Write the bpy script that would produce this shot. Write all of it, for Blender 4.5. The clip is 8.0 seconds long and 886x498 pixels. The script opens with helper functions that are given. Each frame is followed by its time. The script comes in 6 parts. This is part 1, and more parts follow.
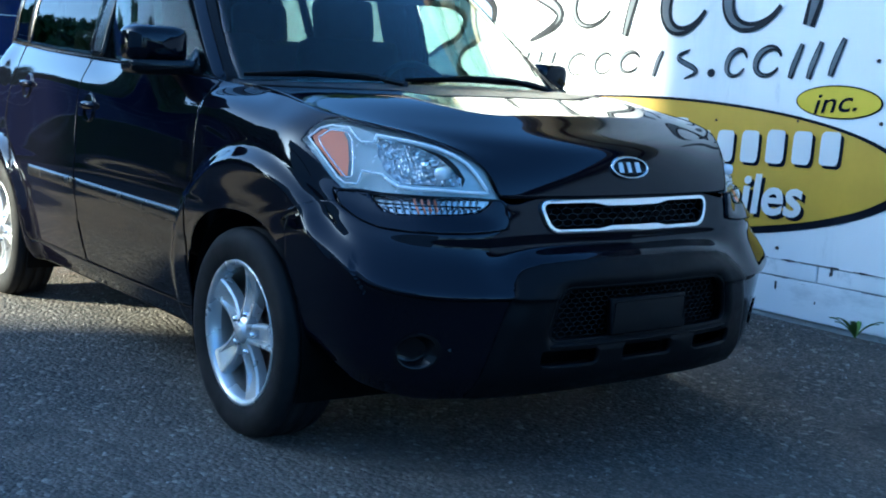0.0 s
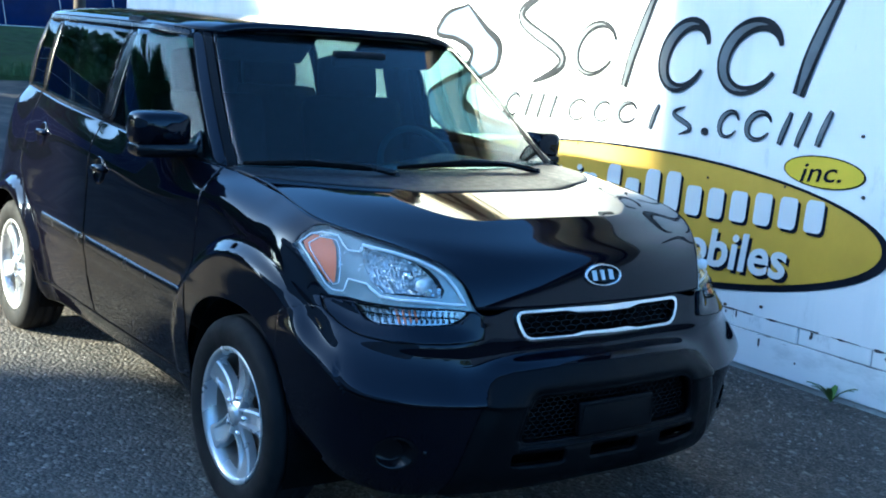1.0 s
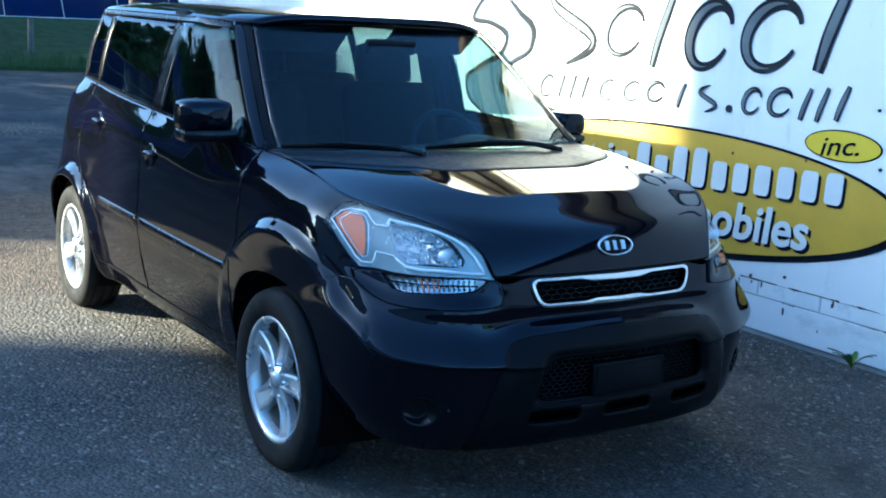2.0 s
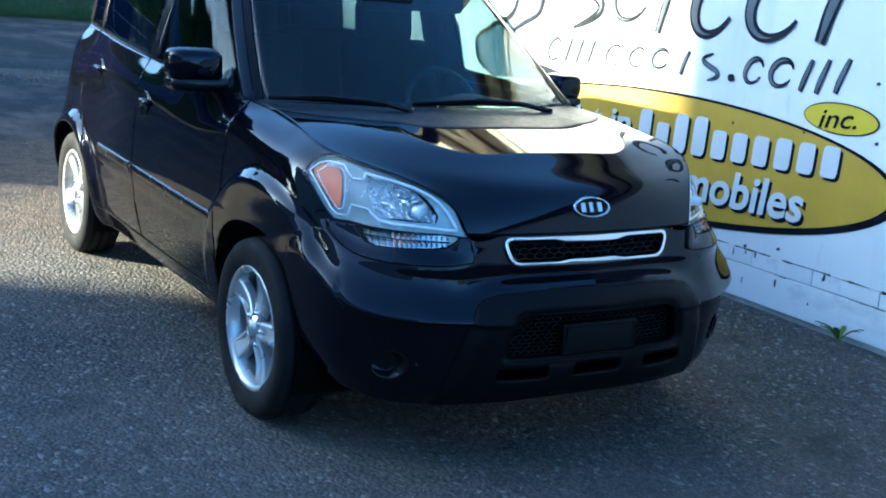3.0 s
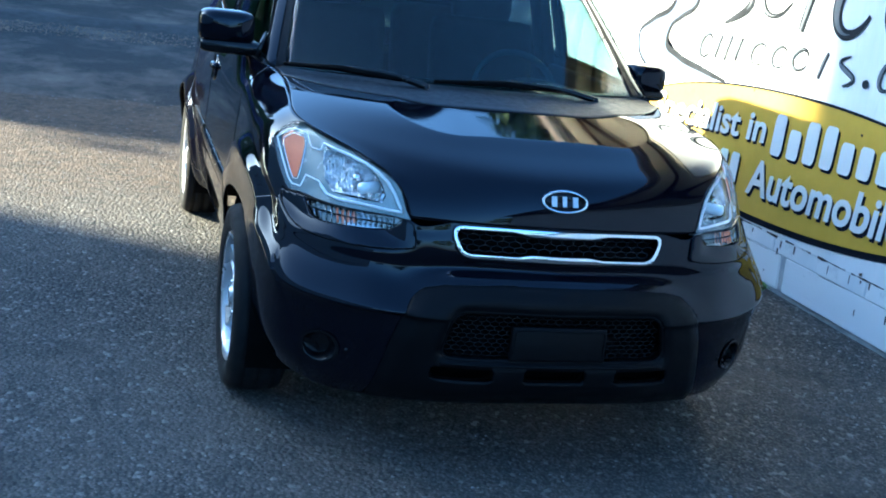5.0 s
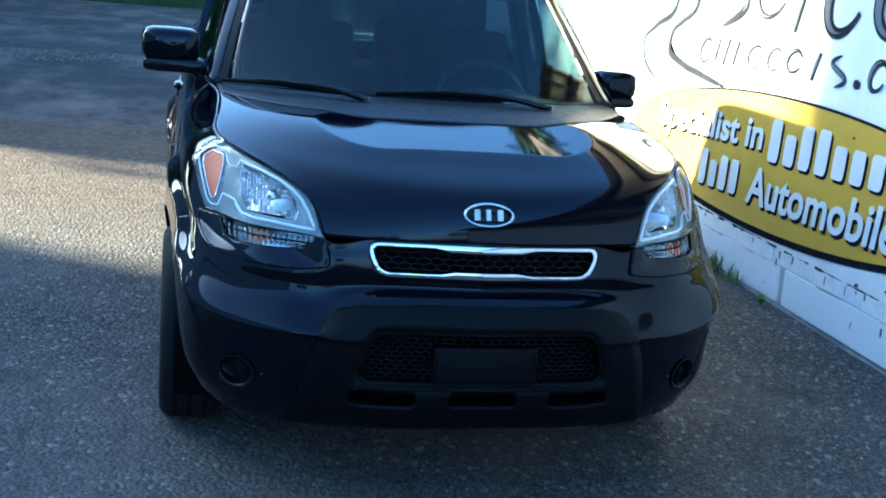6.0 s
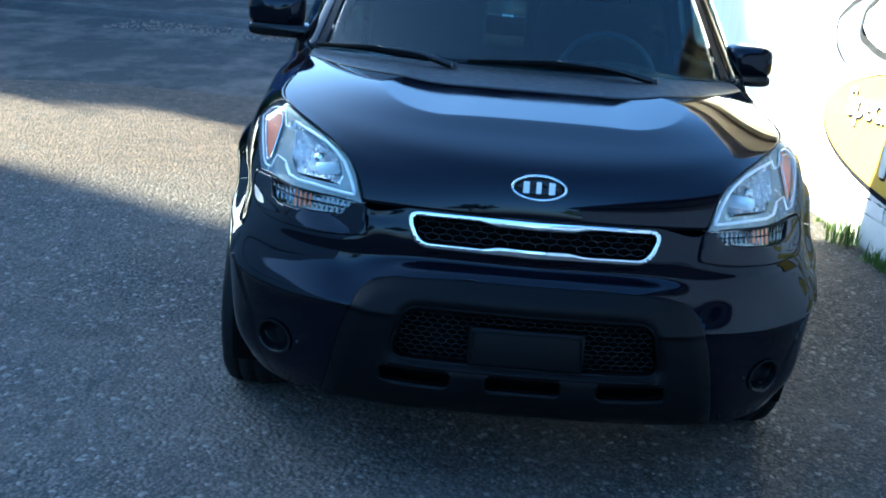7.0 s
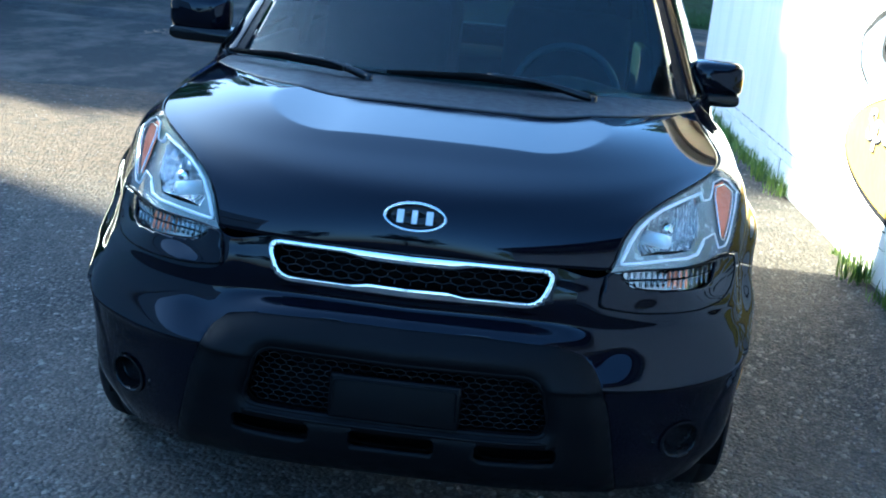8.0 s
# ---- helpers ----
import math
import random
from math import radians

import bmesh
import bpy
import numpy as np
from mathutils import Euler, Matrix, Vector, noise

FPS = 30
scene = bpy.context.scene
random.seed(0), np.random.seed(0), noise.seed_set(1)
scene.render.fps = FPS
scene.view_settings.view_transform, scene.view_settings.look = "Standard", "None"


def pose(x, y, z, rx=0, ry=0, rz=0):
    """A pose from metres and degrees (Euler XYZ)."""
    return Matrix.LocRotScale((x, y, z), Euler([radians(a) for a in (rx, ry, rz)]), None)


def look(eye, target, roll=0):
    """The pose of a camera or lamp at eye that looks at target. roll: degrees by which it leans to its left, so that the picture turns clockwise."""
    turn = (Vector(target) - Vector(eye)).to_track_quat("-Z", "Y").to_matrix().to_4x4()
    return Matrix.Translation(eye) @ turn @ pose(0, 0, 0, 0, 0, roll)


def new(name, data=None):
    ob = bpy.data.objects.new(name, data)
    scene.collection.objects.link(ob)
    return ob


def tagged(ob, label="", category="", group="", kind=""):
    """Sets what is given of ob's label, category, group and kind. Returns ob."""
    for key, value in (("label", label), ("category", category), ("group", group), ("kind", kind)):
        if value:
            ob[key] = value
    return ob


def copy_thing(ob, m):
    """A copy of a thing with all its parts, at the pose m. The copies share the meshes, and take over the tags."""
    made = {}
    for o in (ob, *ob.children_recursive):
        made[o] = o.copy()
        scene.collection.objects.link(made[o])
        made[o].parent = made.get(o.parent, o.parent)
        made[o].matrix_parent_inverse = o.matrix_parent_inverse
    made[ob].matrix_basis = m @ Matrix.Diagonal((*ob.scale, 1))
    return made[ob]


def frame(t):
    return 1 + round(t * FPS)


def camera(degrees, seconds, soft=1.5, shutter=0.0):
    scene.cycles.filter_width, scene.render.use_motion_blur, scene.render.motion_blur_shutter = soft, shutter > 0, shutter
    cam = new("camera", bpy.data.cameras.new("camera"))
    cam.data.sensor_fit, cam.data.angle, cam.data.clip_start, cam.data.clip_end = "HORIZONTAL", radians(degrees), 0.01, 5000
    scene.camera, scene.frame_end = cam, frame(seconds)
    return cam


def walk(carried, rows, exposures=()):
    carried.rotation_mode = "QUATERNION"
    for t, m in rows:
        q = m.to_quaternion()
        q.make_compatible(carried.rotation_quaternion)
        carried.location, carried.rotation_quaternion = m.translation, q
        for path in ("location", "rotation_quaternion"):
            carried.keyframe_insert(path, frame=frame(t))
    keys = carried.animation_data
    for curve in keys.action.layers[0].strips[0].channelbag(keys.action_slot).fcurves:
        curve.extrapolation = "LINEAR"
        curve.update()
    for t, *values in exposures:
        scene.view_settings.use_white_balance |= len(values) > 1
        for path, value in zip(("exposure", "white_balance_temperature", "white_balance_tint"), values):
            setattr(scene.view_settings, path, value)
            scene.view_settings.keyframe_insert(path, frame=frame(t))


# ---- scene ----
cam = camera(41.5, 8.0, soft=1.9)
PATH = [
    (0, (-2.476, -2.303, 1.093), (-1.296, -0.714, 0.806), 2.5),
    (0.5, (-2.472, -2.313, 1.429), (-1.308, -0.734, 1.038), 5.0),
    (1, (-2.483, -2.461, 1.542), (-1.333, -0.864, 1.191), 3.9),
    (1.2, (-2.476, -2.57, 1.555), (-1.416, -0.918, 1.17), 3.2),
    (2.3, (-2.562, -2.754, 1.567), (-1.485, -1.114, 1.181), 2.3),
    (2.5, (-2.553, -2.765, 1.568), (-1.469, -1.132, 1.168), 2.4),
    (3, (-2.413, -2.859, 1.554), (-1.388, -1.201, 1.107), 4.5),
    (3.5, (-2.186, -2.97, 1.553), (-1.271, -1.261, 1.061), 1.9),
    (4, (-1.925, -2.931, 1.546), (-0.934, -1.25, 1.107), 7.3),
    (4.5, (-1.653, -2.988, 1.511), (-0.893, -1.185, 1.095), 5.9),
    (4.7, (-1.52, -3.058, 1.546), (-0.889, -1.219, 1.078), 6.5),
    (5.8, (-0.965, -3.02, 1.555), (-0.45, -1.158, 1.039), 6.9),
    (6, (-0.868, -3.006, 1.552), (-0.421, -1.116, 1.074), 4.9),
    (6.5, (-0.54, -3.041, 1.537), (-0.406, -1.105, 1.053), 5.7),
    (7, (-0.277, -2.887, 1.492), (-0.253, -0.957, 0.969), 4.9),
    (7.5, (-0.063, -2.659, 1.502), (-0.02, -0.729, 0.98), 3.4),
    (8, (0.222, -2.486, 1.492), (0.111, -0.557, 0.977), 5.6),
]
walk(cam, [(t, look(eye, target, roll)) for t, eye, target, roll in PATH], [(0, 2.90, 4310, -8), (0.8, 3.02, 4310, -8), (2.5, 3.08, 4330, -8), (4.5, 3.24, 4390, -8), (6.5, 3.43, 4440, -8), (8, 3.46, 4450, -8)])

# ---- light ----
SUN = Vector((-1.0, 0.65, 0.45)).normalized()          # towards the low sun
world = bpy.data.worlds.new("sky")
scene.world = world
world.use_nodes = True
wn = world.node_tree
sky = wn.nodes.new("ShaderNodeTexSky")
sky.sky_type = "NISHITA"
sky.sun_disc = False
sky.sun_elevation = math.asin(SUN.z)
sky.sun_rotation = math.atan2(SUN.x, SUN.y)
sky.air_density, sky.dust_density, sky.ozone_density = 0.75, 2.2, 1.6
wn.links.new(sky.outputs[0], wn.nodes["Background"].inputs[0])
wn.nodes["Background"].inputs[1].default_value = 0.074
sun = new("sun", bpy.data.lights.new("sun", "SUN"))
sun.data.energy, sun.data.angle, sun.data.color = 5.0, radians(0.9), (1.0, 0.69, 0.385)
sun.matrix_world = look(SUN * 60, (0, 0, 0))


# ---- materials ----
def nodes_of(name):
    m = bpy.data.materials.new(name)
    m.use_nodes = True
    t = m.node_tree
    return m, t, t.nodes["Principled BSDF"], t.nodes, t.links


def mix_col(t, fac, a, b):
    n = t.nodes.new("ShaderNodeMix")
    n.data_type = "RGBA"
    for sock, v in ((n.inputs[0], fac), (n.inputs[6], a), (n.inputs[7], b)):
        if hasattr(v, "links"):
            t.links.new(v, sock)
        else:
            sock.default_value = (*v, 1) if isinstance(v, tuple) else v
    return n.outputs[2]


def noise_out(t, scale, detail=4, rough=0.6, coords="Object", stretch=(1, 1, 1)):
    c = t.nodes.new("ShaderNodeTexCoord")
    mp = t.nodes.new("ShaderNodeMapping")
    mp.inputs["Scale"].default_value = stretch
    n = t.nodes.new("ShaderNodeTexNoise")
    n.inputs["Scale"].default_value = scale
    n.inputs["Detail"].default_value = detail
    n.inputs["Roughness"].default_value = rough
    t.links.new(c.outputs[coords], mp.inputs[0])
    t.links.new(mp.outputs[0], n.inputs["Vector"])
    return n.outputs["Fac"]


def ramp_out(t, fac, lo, hi, a=0.0, b=1.0):
    n = t.nodes.new("ShaderNodeMapRange")
    t.links.new(fac, n.inputs[0])
    for i, v in enumerate((lo, hi, a, b), 1):
        n.inputs[i].default_value = v
    return n.outputs[0]


def bump_on(t, bsdf, height, strength, dist):
    n = t.nodes.new("ShaderNodeBump")
    n.inputs["Strength"].default_value = strength
    n.inputs["Distance"].default_value = dist
    t.links.new(height, n.inputs["Height"])
    t.links.new(n.outputs[0], bsdf.inputs["Normal"])


def surface(name, colour, rough=0.5, metal=0.0, vary=0.25, scale=30.0, grain=0.0, coat=0.0, spec=0.5):
    """A plain painted or moulded surface with broad and fine variation."""
    m, t, b, _, links = nodes_of(name)
    dark = tuple(c * (1 - vary) for c in colour)
    broad = mix_col(t, ramp_out(t, noise_out(t, 3.0), 0.35, 0.65), colour, dark)
    fine = mix_col(t, ramp_out(t, noise_out(t, scale), 0.3, 0.7, 0, 0.5), broad, dark)
    links.new(fine, b.inputs["Base Color"])
    links.new(ramp_out(t, noise_out(t, scale * 0.4), 0.3, 0.7, rough * 0.85, min(1, rough * 1.2)), b.inputs["Roughness"])
    b.inputs["Metallic"].default_value = metal
    b.inputs["Specular IOR Level"].default_value = spec
    b.inputs["Coat Weight"].default_value = coat
    b.inputs["Coat Roughness"].default_value = 0.03
    if grain:
        bump_on(t, b, noise_out(t, scale * 6, 2), grain, 0.002)
    return m


def car_paint():
    m, t, b, nodes, links = nodes_of("black_paint")
    dust = ramp_out(t, noise_out(t, 6.0, 6, 0.7), 0.45, 0.8, 0.0, 0.03)
    links.new(mix_col(t, dust, (0.0020, 0.0019, 0.0044), (0.026, 0.026, 0.028)), b.inputs["Base Color"])
    links.new(ramp_out(t, noise_out(t, 9.0, 5), 0.3, 0.75, 0.02, 0.07), b.inputs["Roughness"])
    b.inputs["Specular IOR Level"].default_value = 0.32
    b.inputs["Specular Tint"].default_value = (0.80, 0.85, 0.97, 1)
    bump_on(t, b, noise_out(t, 260, 1), 0.012, 0.0006)
    return m


def glass(name, tint, rough=0.0, base=0.03):
    """A thin pane: mostly clear, with real mirror gloss by Fresnel."""
    m, t, b, nodes, links = nodes_of(name)
    out = nodes["Material Output"]
    nodes.remove(b)
    clear, gloss, mixer = (nodes.new("ShaderNode" + k) for k in ("BsdfTransparent", "BsdfGlossy", "MixShader"))
    facing, fifth, fres = (nodes.new("ShaderNode" + k) for k in ("LayerWeight", "Math", "MapRange"))
    facing.inputs[0].default_value = 0.5
    fifth.operation, fifth.inputs[1].default_value = "POWER", 5.0
    fres.inputs[3].default_value, fres.inputs[4].default_value = base, 0.75
    links.new(facing.outputs["Facing"], fifth.inputs[0])
    links.new(fifth.outputs[0], fres.inputs[0])
    clear.inputs[0].default_value = (*tint, 1)
    gloss.inputs["Roughness"].default_value = rough
    links.new(fres.outputs[0], mixer.inputs[0])
    links.new(clear.outputs[0], mixer.inputs[1])
    links.new(gloss.outputs[0], mixer.inputs[2])
    links.new(mixer.outputs[0], out.inputs[0])
    return m


def asphalt():
    """Old open-grained asphalt: stones of many tones in dark binder, worn dusty and oily in patches."""
    m, t, b, nodes, links = nodes_of("old_asphalt")
    c = nodes.new("ShaderNodeTexCoord")
    warp = nodes.new("ShaderNodeMapping")
    warp.inputs["Scale"].default_value = (1.0, 0.8, 1.0)
    links.new(c.outputs["Object"], warp.inputs[0])
    chips, pebbles = nodes.new("ShaderNodeTexVoronoi"), nodes.new("ShaderNodeTexVoronoi")
    for n, k in ((chips, 115), (pebbles, 58)):
        n.inputs["Scale"].default_value = k
        links.new(warp.outputs[0], n.inputs["Vector"])
    worn = ramp_out(t, noise_out(t, 0.8, 6, 0.65), 0.36, 0.66)
    binder = mix_col(t, ramp_out(t, noise_out(t, 18, 5, 0.7), 0.35, 0.7), (0.038, 0.038, 0.040), (0.074, 0.071, 0.067))
    tone = mix_col(t, ramp_out(t, chips.outputs["Color"], 0.20, 0.95), (0.048, 0.048, 0.047), (0.190, 0.174, 0.148))
    keep = ramp_out(t, noise_out(t, 6, 5, 0.7), 0.30, 0.62, 0.35, 0.95)
    stones = mix_col(t, keep, binder, tone)
    gaps = mix_col(t, ramp_out(t, chips.outputs["Distance"], 0.42, 0.75, 0.0, 0.75), stones, (0.022, 0.022, 0.023))
    pale = mix_col(t, ramp_out(t, pebbles.outputs["Color"], 0.80, 0.90, 0.0, 0.9), gaps, (0.225, 0.212, 0.190))
    dark = mix_col(t, ramp_out(t, pebbles.outputs["Color"], 0.16, 0.08, 0.0, 0.8), pale, (0.024, 0.024, 0.025))
    dusty = mix_col(t, ramp_out(t, worn, 0.0, 1.0, 0.0, 0.42), dark, (0.165, 0.146, 0.120))
    oil = ramp_out(t, noise_out(t, 1.5, 5, 0.65), 0.57, 0.70, 0.0, 0.6)
    apart, jag, sway = nodes.new("ShaderNodeSeparateXYZ"), nodes.new("ShaderNodeMath"), nodes.new("ShaderNodeMath")
    links.new(c.outputs["Object"], apart.inputs[0])
    jag.operation, jag.inputs[1].default_value = "MULTIPLY", 2.2
    links.new(noise_out(t, 1.3, 6, 0.7), jag.inputs[0])
    links.new(apart.outputs["Y"], sway.inputs[0])
    links.new(jag.outputs[0], sway.inputs[1])
    browner_mask = nodes.new("ShaderNodeMath")
    browner_mask.operation = "MULTIPLY"
    links.new(ramp_out(t, sway.outputs[0], 4.1, 5.2, 0.0, 0.62), browner_mask.inputs[0])       # browner, darker tone over the far half of the yard, fading out towards the wall
    links.new(ramp_out(t, apart.outputs["X"], 1.0, 1.4, 1.0, 0.0), browner_mask.inputs[1])
    browner = mix_col(t, ramp_out(t, noise_out(t, 14, 6, 0.75), 0.38, 0.62), (0.042, 0.032, 0.024), (0.135, 0.096, 0.062))
    dusty = mix_col(t, browner_mask.outputs[0], dusty, browner)
    spots = ramp_out(t, noise_out(t, 6.5, 6, 0.75), 0.52, 0.66, 0.0, 0.5)
    damp = mix_col(t, spots, dusty, (0.034, 0.034, 0.036))
    links.new(mix_col(t, oil, damp, (0.030, 0.030, 0.031)), b.inputs["Base Color"])
    b.inputs["Roughness"].default_value = 0.95
    b.inputs["Specular IOR Level"].default_value = 0.15
    high, low = nodes.new("ShaderNodeMath"), nodes.new("ShaderNodeMath")
    high.operation, low.operation, low.inputs[1].default_value = "SUBTRACT", "MULTIPLY", 0.7
    links.new(pebbles.outputs["Distance"], low.inputs[0])
    links.new(noise_out(t, 45, 4), high.inputs[0])
    links.new(low.outputs[0], high.inputs[1])
    bump_on(t, b, high.outputs[0], 1.0, 0.013)
    return m


def shaded_lane_asphalt():
    """Smoother road asphalt with pale dusty streaks along it, coloured dark to deepen the tree shade."""
    m, t, b, nodes, links = nodes_of("shaded_lane_asphalt")
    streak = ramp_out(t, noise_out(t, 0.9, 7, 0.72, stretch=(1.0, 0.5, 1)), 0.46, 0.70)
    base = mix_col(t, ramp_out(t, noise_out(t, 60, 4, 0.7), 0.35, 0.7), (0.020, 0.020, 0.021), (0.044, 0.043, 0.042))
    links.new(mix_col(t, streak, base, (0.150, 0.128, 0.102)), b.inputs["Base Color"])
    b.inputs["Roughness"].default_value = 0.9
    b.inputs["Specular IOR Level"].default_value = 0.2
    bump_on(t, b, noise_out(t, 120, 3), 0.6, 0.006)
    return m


def white_wall(name="white_wall_paint", grime=0.0):
    m, t, b, nodes, links = nodes_of(name)
    streak = ramp_out(t, noise_out(t, 2.2, 5, 0.6, stretch=(1, 1.6, 0.16)), 0.48, 0.72)
    col = mix_col(t, streak, (0.87, 0.88, 0.87), (0.74, 0.77, 0.78))
    drip = ramp_out(t, noise_out(t, 9.0, 6, 0.75, stretch=(1, 1.0, 0.28)), 0.60 - 0.05 * grime, 0.70, 0, 0.35 + 0.3 * grime)
    col = mix_col(t, drip, col, (0.52, 0.54, 0.53))
    chips = ramp_out(t, noise_out(t, 34, 6, 0.8), 0.70 - 0.055 * grime, 0.725, 0, 0.5 + 0.4 * grime)
    links.new(mix_col(t, chips, col, (0.16, 0.15, 0.14)), b.inputs["Base Color"])
    b.inputs["Roughness"].default_value = 0.55
    b.inputs["Specular IOR Level"].default_value = 0.3
    bump_on(t, b, noise_out(t, 35, 4), 0.12 + 0.2 * grime, 0.004)
    return m


def leafy(name, a, b2):
    m, t, b, nodes, links = nodes_of(name)
    info = nodes.new("ShaderNodeNewGeometry")
    links.new(mix_col(t, info.outputs["Random Per Island"], a, b2), b.inputs["Base Color"])
    b.inputs["Roughness"].default_value = 0.55
    return m


def faceted():
    """Silvered reflector with small pressed facets."""
    m, t, b, nodes, links = nodes_of("lamp_reflector")
    c, v = nodes.new("ShaderNodeTexCoord"), nodes.new("ShaderNodeTexVoronoi")
    v.inputs["Scale"].default_value = 60
    links.new(c.outputs["Object"], v.inputs["Vector"])
    links.new(mix_col(t, ramp_out(t, noise_out(t, 40), 0.3, 0.7), (0.93, 0.94, 0.95), (0.70, 0.73, 0.76)), b.inputs["Base Color"])
    b.inputs["Metallic"].default_value, b.inputs["Roughness"].default_value = 0.85, 0.12
    bump_on(t, b, v.outputs["Distance"], 0.9, 0.012)
    return m


PAINT = car_paint()
PLASTIC = surface("black_textured_plastic", (0.0032, 0.0032, 0.0040), 0.45, vary=0.2, scale=80, grain=0.25, spec=0.12)
SATIN = surface("satin_black_trim", (0.005, 0.005, 0.006), 0.24, vary=0.2, spec=0.32)
SCUTTLE = surface("grained_scuttle_plastic", (0.006, 0.006, 0.008), 0.42, vary=0.2, scale=90, grain=0.08, spec=0.26)
DARK = surface("unlit_black", (0.002, 0.002, 0.002), 0.85, spec=0.1)
RUBBER = surface("tyre_rubber", (0.010, 0.010, 0.011), 0.75, vary=0.35, scale=25, grain=0.15, spec=0.2)
ALLOY = surface("silver_alloy", (0.60, 0.61, 0.62), 0.26, metal=0.6, vary=0.12, scale=12)
CHROME = surface("chrome", (0.82, 0.83, 0.85), 0.07, metal=1.0, vary=0.05)
REFLECTOR = faceted()
# White stands in for the bright sky that chrome trim would mirror.
TRIM_WHITE = surface("bright_lamp_trim", (0.98, 0.98, 0.97), 0.22, vary=0.03, spec=1.0, coat=0.6)
TURN_SILVER = surface("turn_lamp_silver", (0.60, 0.62, 0.63), 0.16, metal=1.0, vary=0.5, scale=50)
LAMP_GREY = surface("lamp_inner_silver", (0.46, 0.50, 0.50), 0.24, metal=0.45, vary=0.35, scale=70, grain=0.3)
AMBER = surface("amber_lens", (1.0, 0.31, 0.14), 0.30, vary=0.12, scale=60, grain=0.5, spec=0.2)
STEEL = surface("rusty_brake_disc", (0.22, 0.15, 0.11), 0.5, metal=0.8, vary=0.4)
CLEAR = glass("clear_glass", (0.58, 0.66, 0.64), 0.0, 0.015)
TINTED = glass("tinted_glass", (0.36, 0.40, 0.41), 0.0, 0.02)
SCREEN = glass("windscreen_glass", (0.58, 0.68, 0.70), 0.0, 0.026)
LAMP_LENS = glass("lamp_lens", (0.985, 0.99, 0.985))
FABRIC = surface("dark_seat_fabric", (0.006, 0.006, 0.007), 0.9, vary=0.3, scale=90, grain=0.3)
WHEEL_GREY = surface("steering_wheel_grey", (0.075, 0.080, 0.088), 0.5, vary=0.15, scale=60, grain=0.2)
DASH = surface("dark_dash_plastic", (0.022, 0.023, 0.026), 0.55, vary=0.2, scale=60, grain=0.2)
LINER = surface("grey_roof_lining", (0.07, 0.07, 0.07), 0.9)
ASPHALT = asphalt()
SHADED_LANE = shaded_lane_asphalt()
WALL_PAINT = white_wall()
BLOCK_PAINT = white_wall("grimy_block_paint", 1.0)
YELLOW = surface("yellow_sign_paint", (0.60, 0.40, 0.035), 0.5, vary=0.12, scale=22)
YELLOW_BRIGHT = surface("bright_yellow_sign_paint", (0.72, 0.56, 0.02), 0.5, vary=0.08)
NAVY = surface("navy_outline_paint", (0.012, 0.014, 0.024), 0.85, vary=0.5, scale=18, spec=0.08)
INK = surface("grey_lettering_paint", (0.040, 0.043, 0.050), 0.85, vary=0.6, scale=9, spec=0.08)
INK_LIGHT = surface("pale_grey_lettering_paint", (0.20, 0.22, 0.24), 0.85, vary=0.35, scale=14, spec=0.08)
SIGN_WHITE = surface("white_lettering_paint", (0.78, 0.80, 0.80), 0.5, vary=0.06)
BLUE_GREY = surface("pale_blue_grey_paint", (0.17, 0.21, 0.30), 0.85, vary=0.18, spec=0.08)
# Wall grass coloured light as if sunlit, bank grass dark as if shaded.
GRASS = leafy("grass_blades", (0.055, 0.12, 0.012), (0.19, 0.27, 0.03))
SHADED_GRASS = leafy("shaded_grass_blades", (0.014, 0.040, 0.002), (0.048, 0.095, 0.007))
LEAF = leafy("leaves", (0.025, 0.06, 0.012), (0.08, 0.13, 0.025))
BARK = surface("bark", (0.085, 0.065, 0.05), 0.9, vary=0.4, scale=25, grain=0.7)
ORANGE = surface("orange_cone_plastic", (0.80, 0.10, 0.025), 0.5, vary=0.15)
BAND = surface("white_reflective_band", (0.80, 0.80, 0.80), 0.35, vary=0.08)
PANEL_BLUE = surface("blue_solar_cells", (0.010, 0.018, 0.080), 0.15, vary=0.2, scale=4)
GALV = surface("weathered_steel", (0.16, 0.15, 0.14), 0.6, metal=0.5, vary=0.2)
STONE = surface("pale_grit", (0.26, 0.25, 0.235), 0.9, vary=0.4, scale=12)


# ---- building helpers ----
def part(name, bm, material, parent=None, label="", smooth=True, normals=True):
    """Links a bmesh as one mesh object, under a thing or a part if one is given."""
    if normals:
        bmesh.ops.recalc_face_normals(bm, faces=bm.faces)
    me = bpy.data.meshes.new(name)
    for f in bm.faces:
        f.smooth = smooth
    bm.to_mesh(me)
    bm.free()
    for m in material if isinstance(material, (list, tuple)) else (material,):
        me.materials.append(m)
    ob = new(name, me)
    if parent is not None:
        ob.parent = parent
    if label:
        ob["label"] = label
    return ob


def base_of(name, label, category, group="", kind="", at=(0, 0, 0)):
    ob = new(name)
    ob.location = at
    ob.empty_display_size = 0.2
    return tagged(ob, label, category, group, kind)


def box(bm, centre, size, turn=None, bevel=0.0):
    m = Matrix.Translation(centre) @ (turn.to_4x4() if turn else Matrix()) @ Matrix.Diagonal((*size, 1))
    made = bmesh.ops.create_cube(bm, size=1, matrix=m)["verts"]
    if bevel:
        edges = list({e for v in made for e in v.link_edges})
        bmesh.ops.bevel(bm, geom=edges, offset=bevel, segments=2, affect="EDGES", profile=0.6)


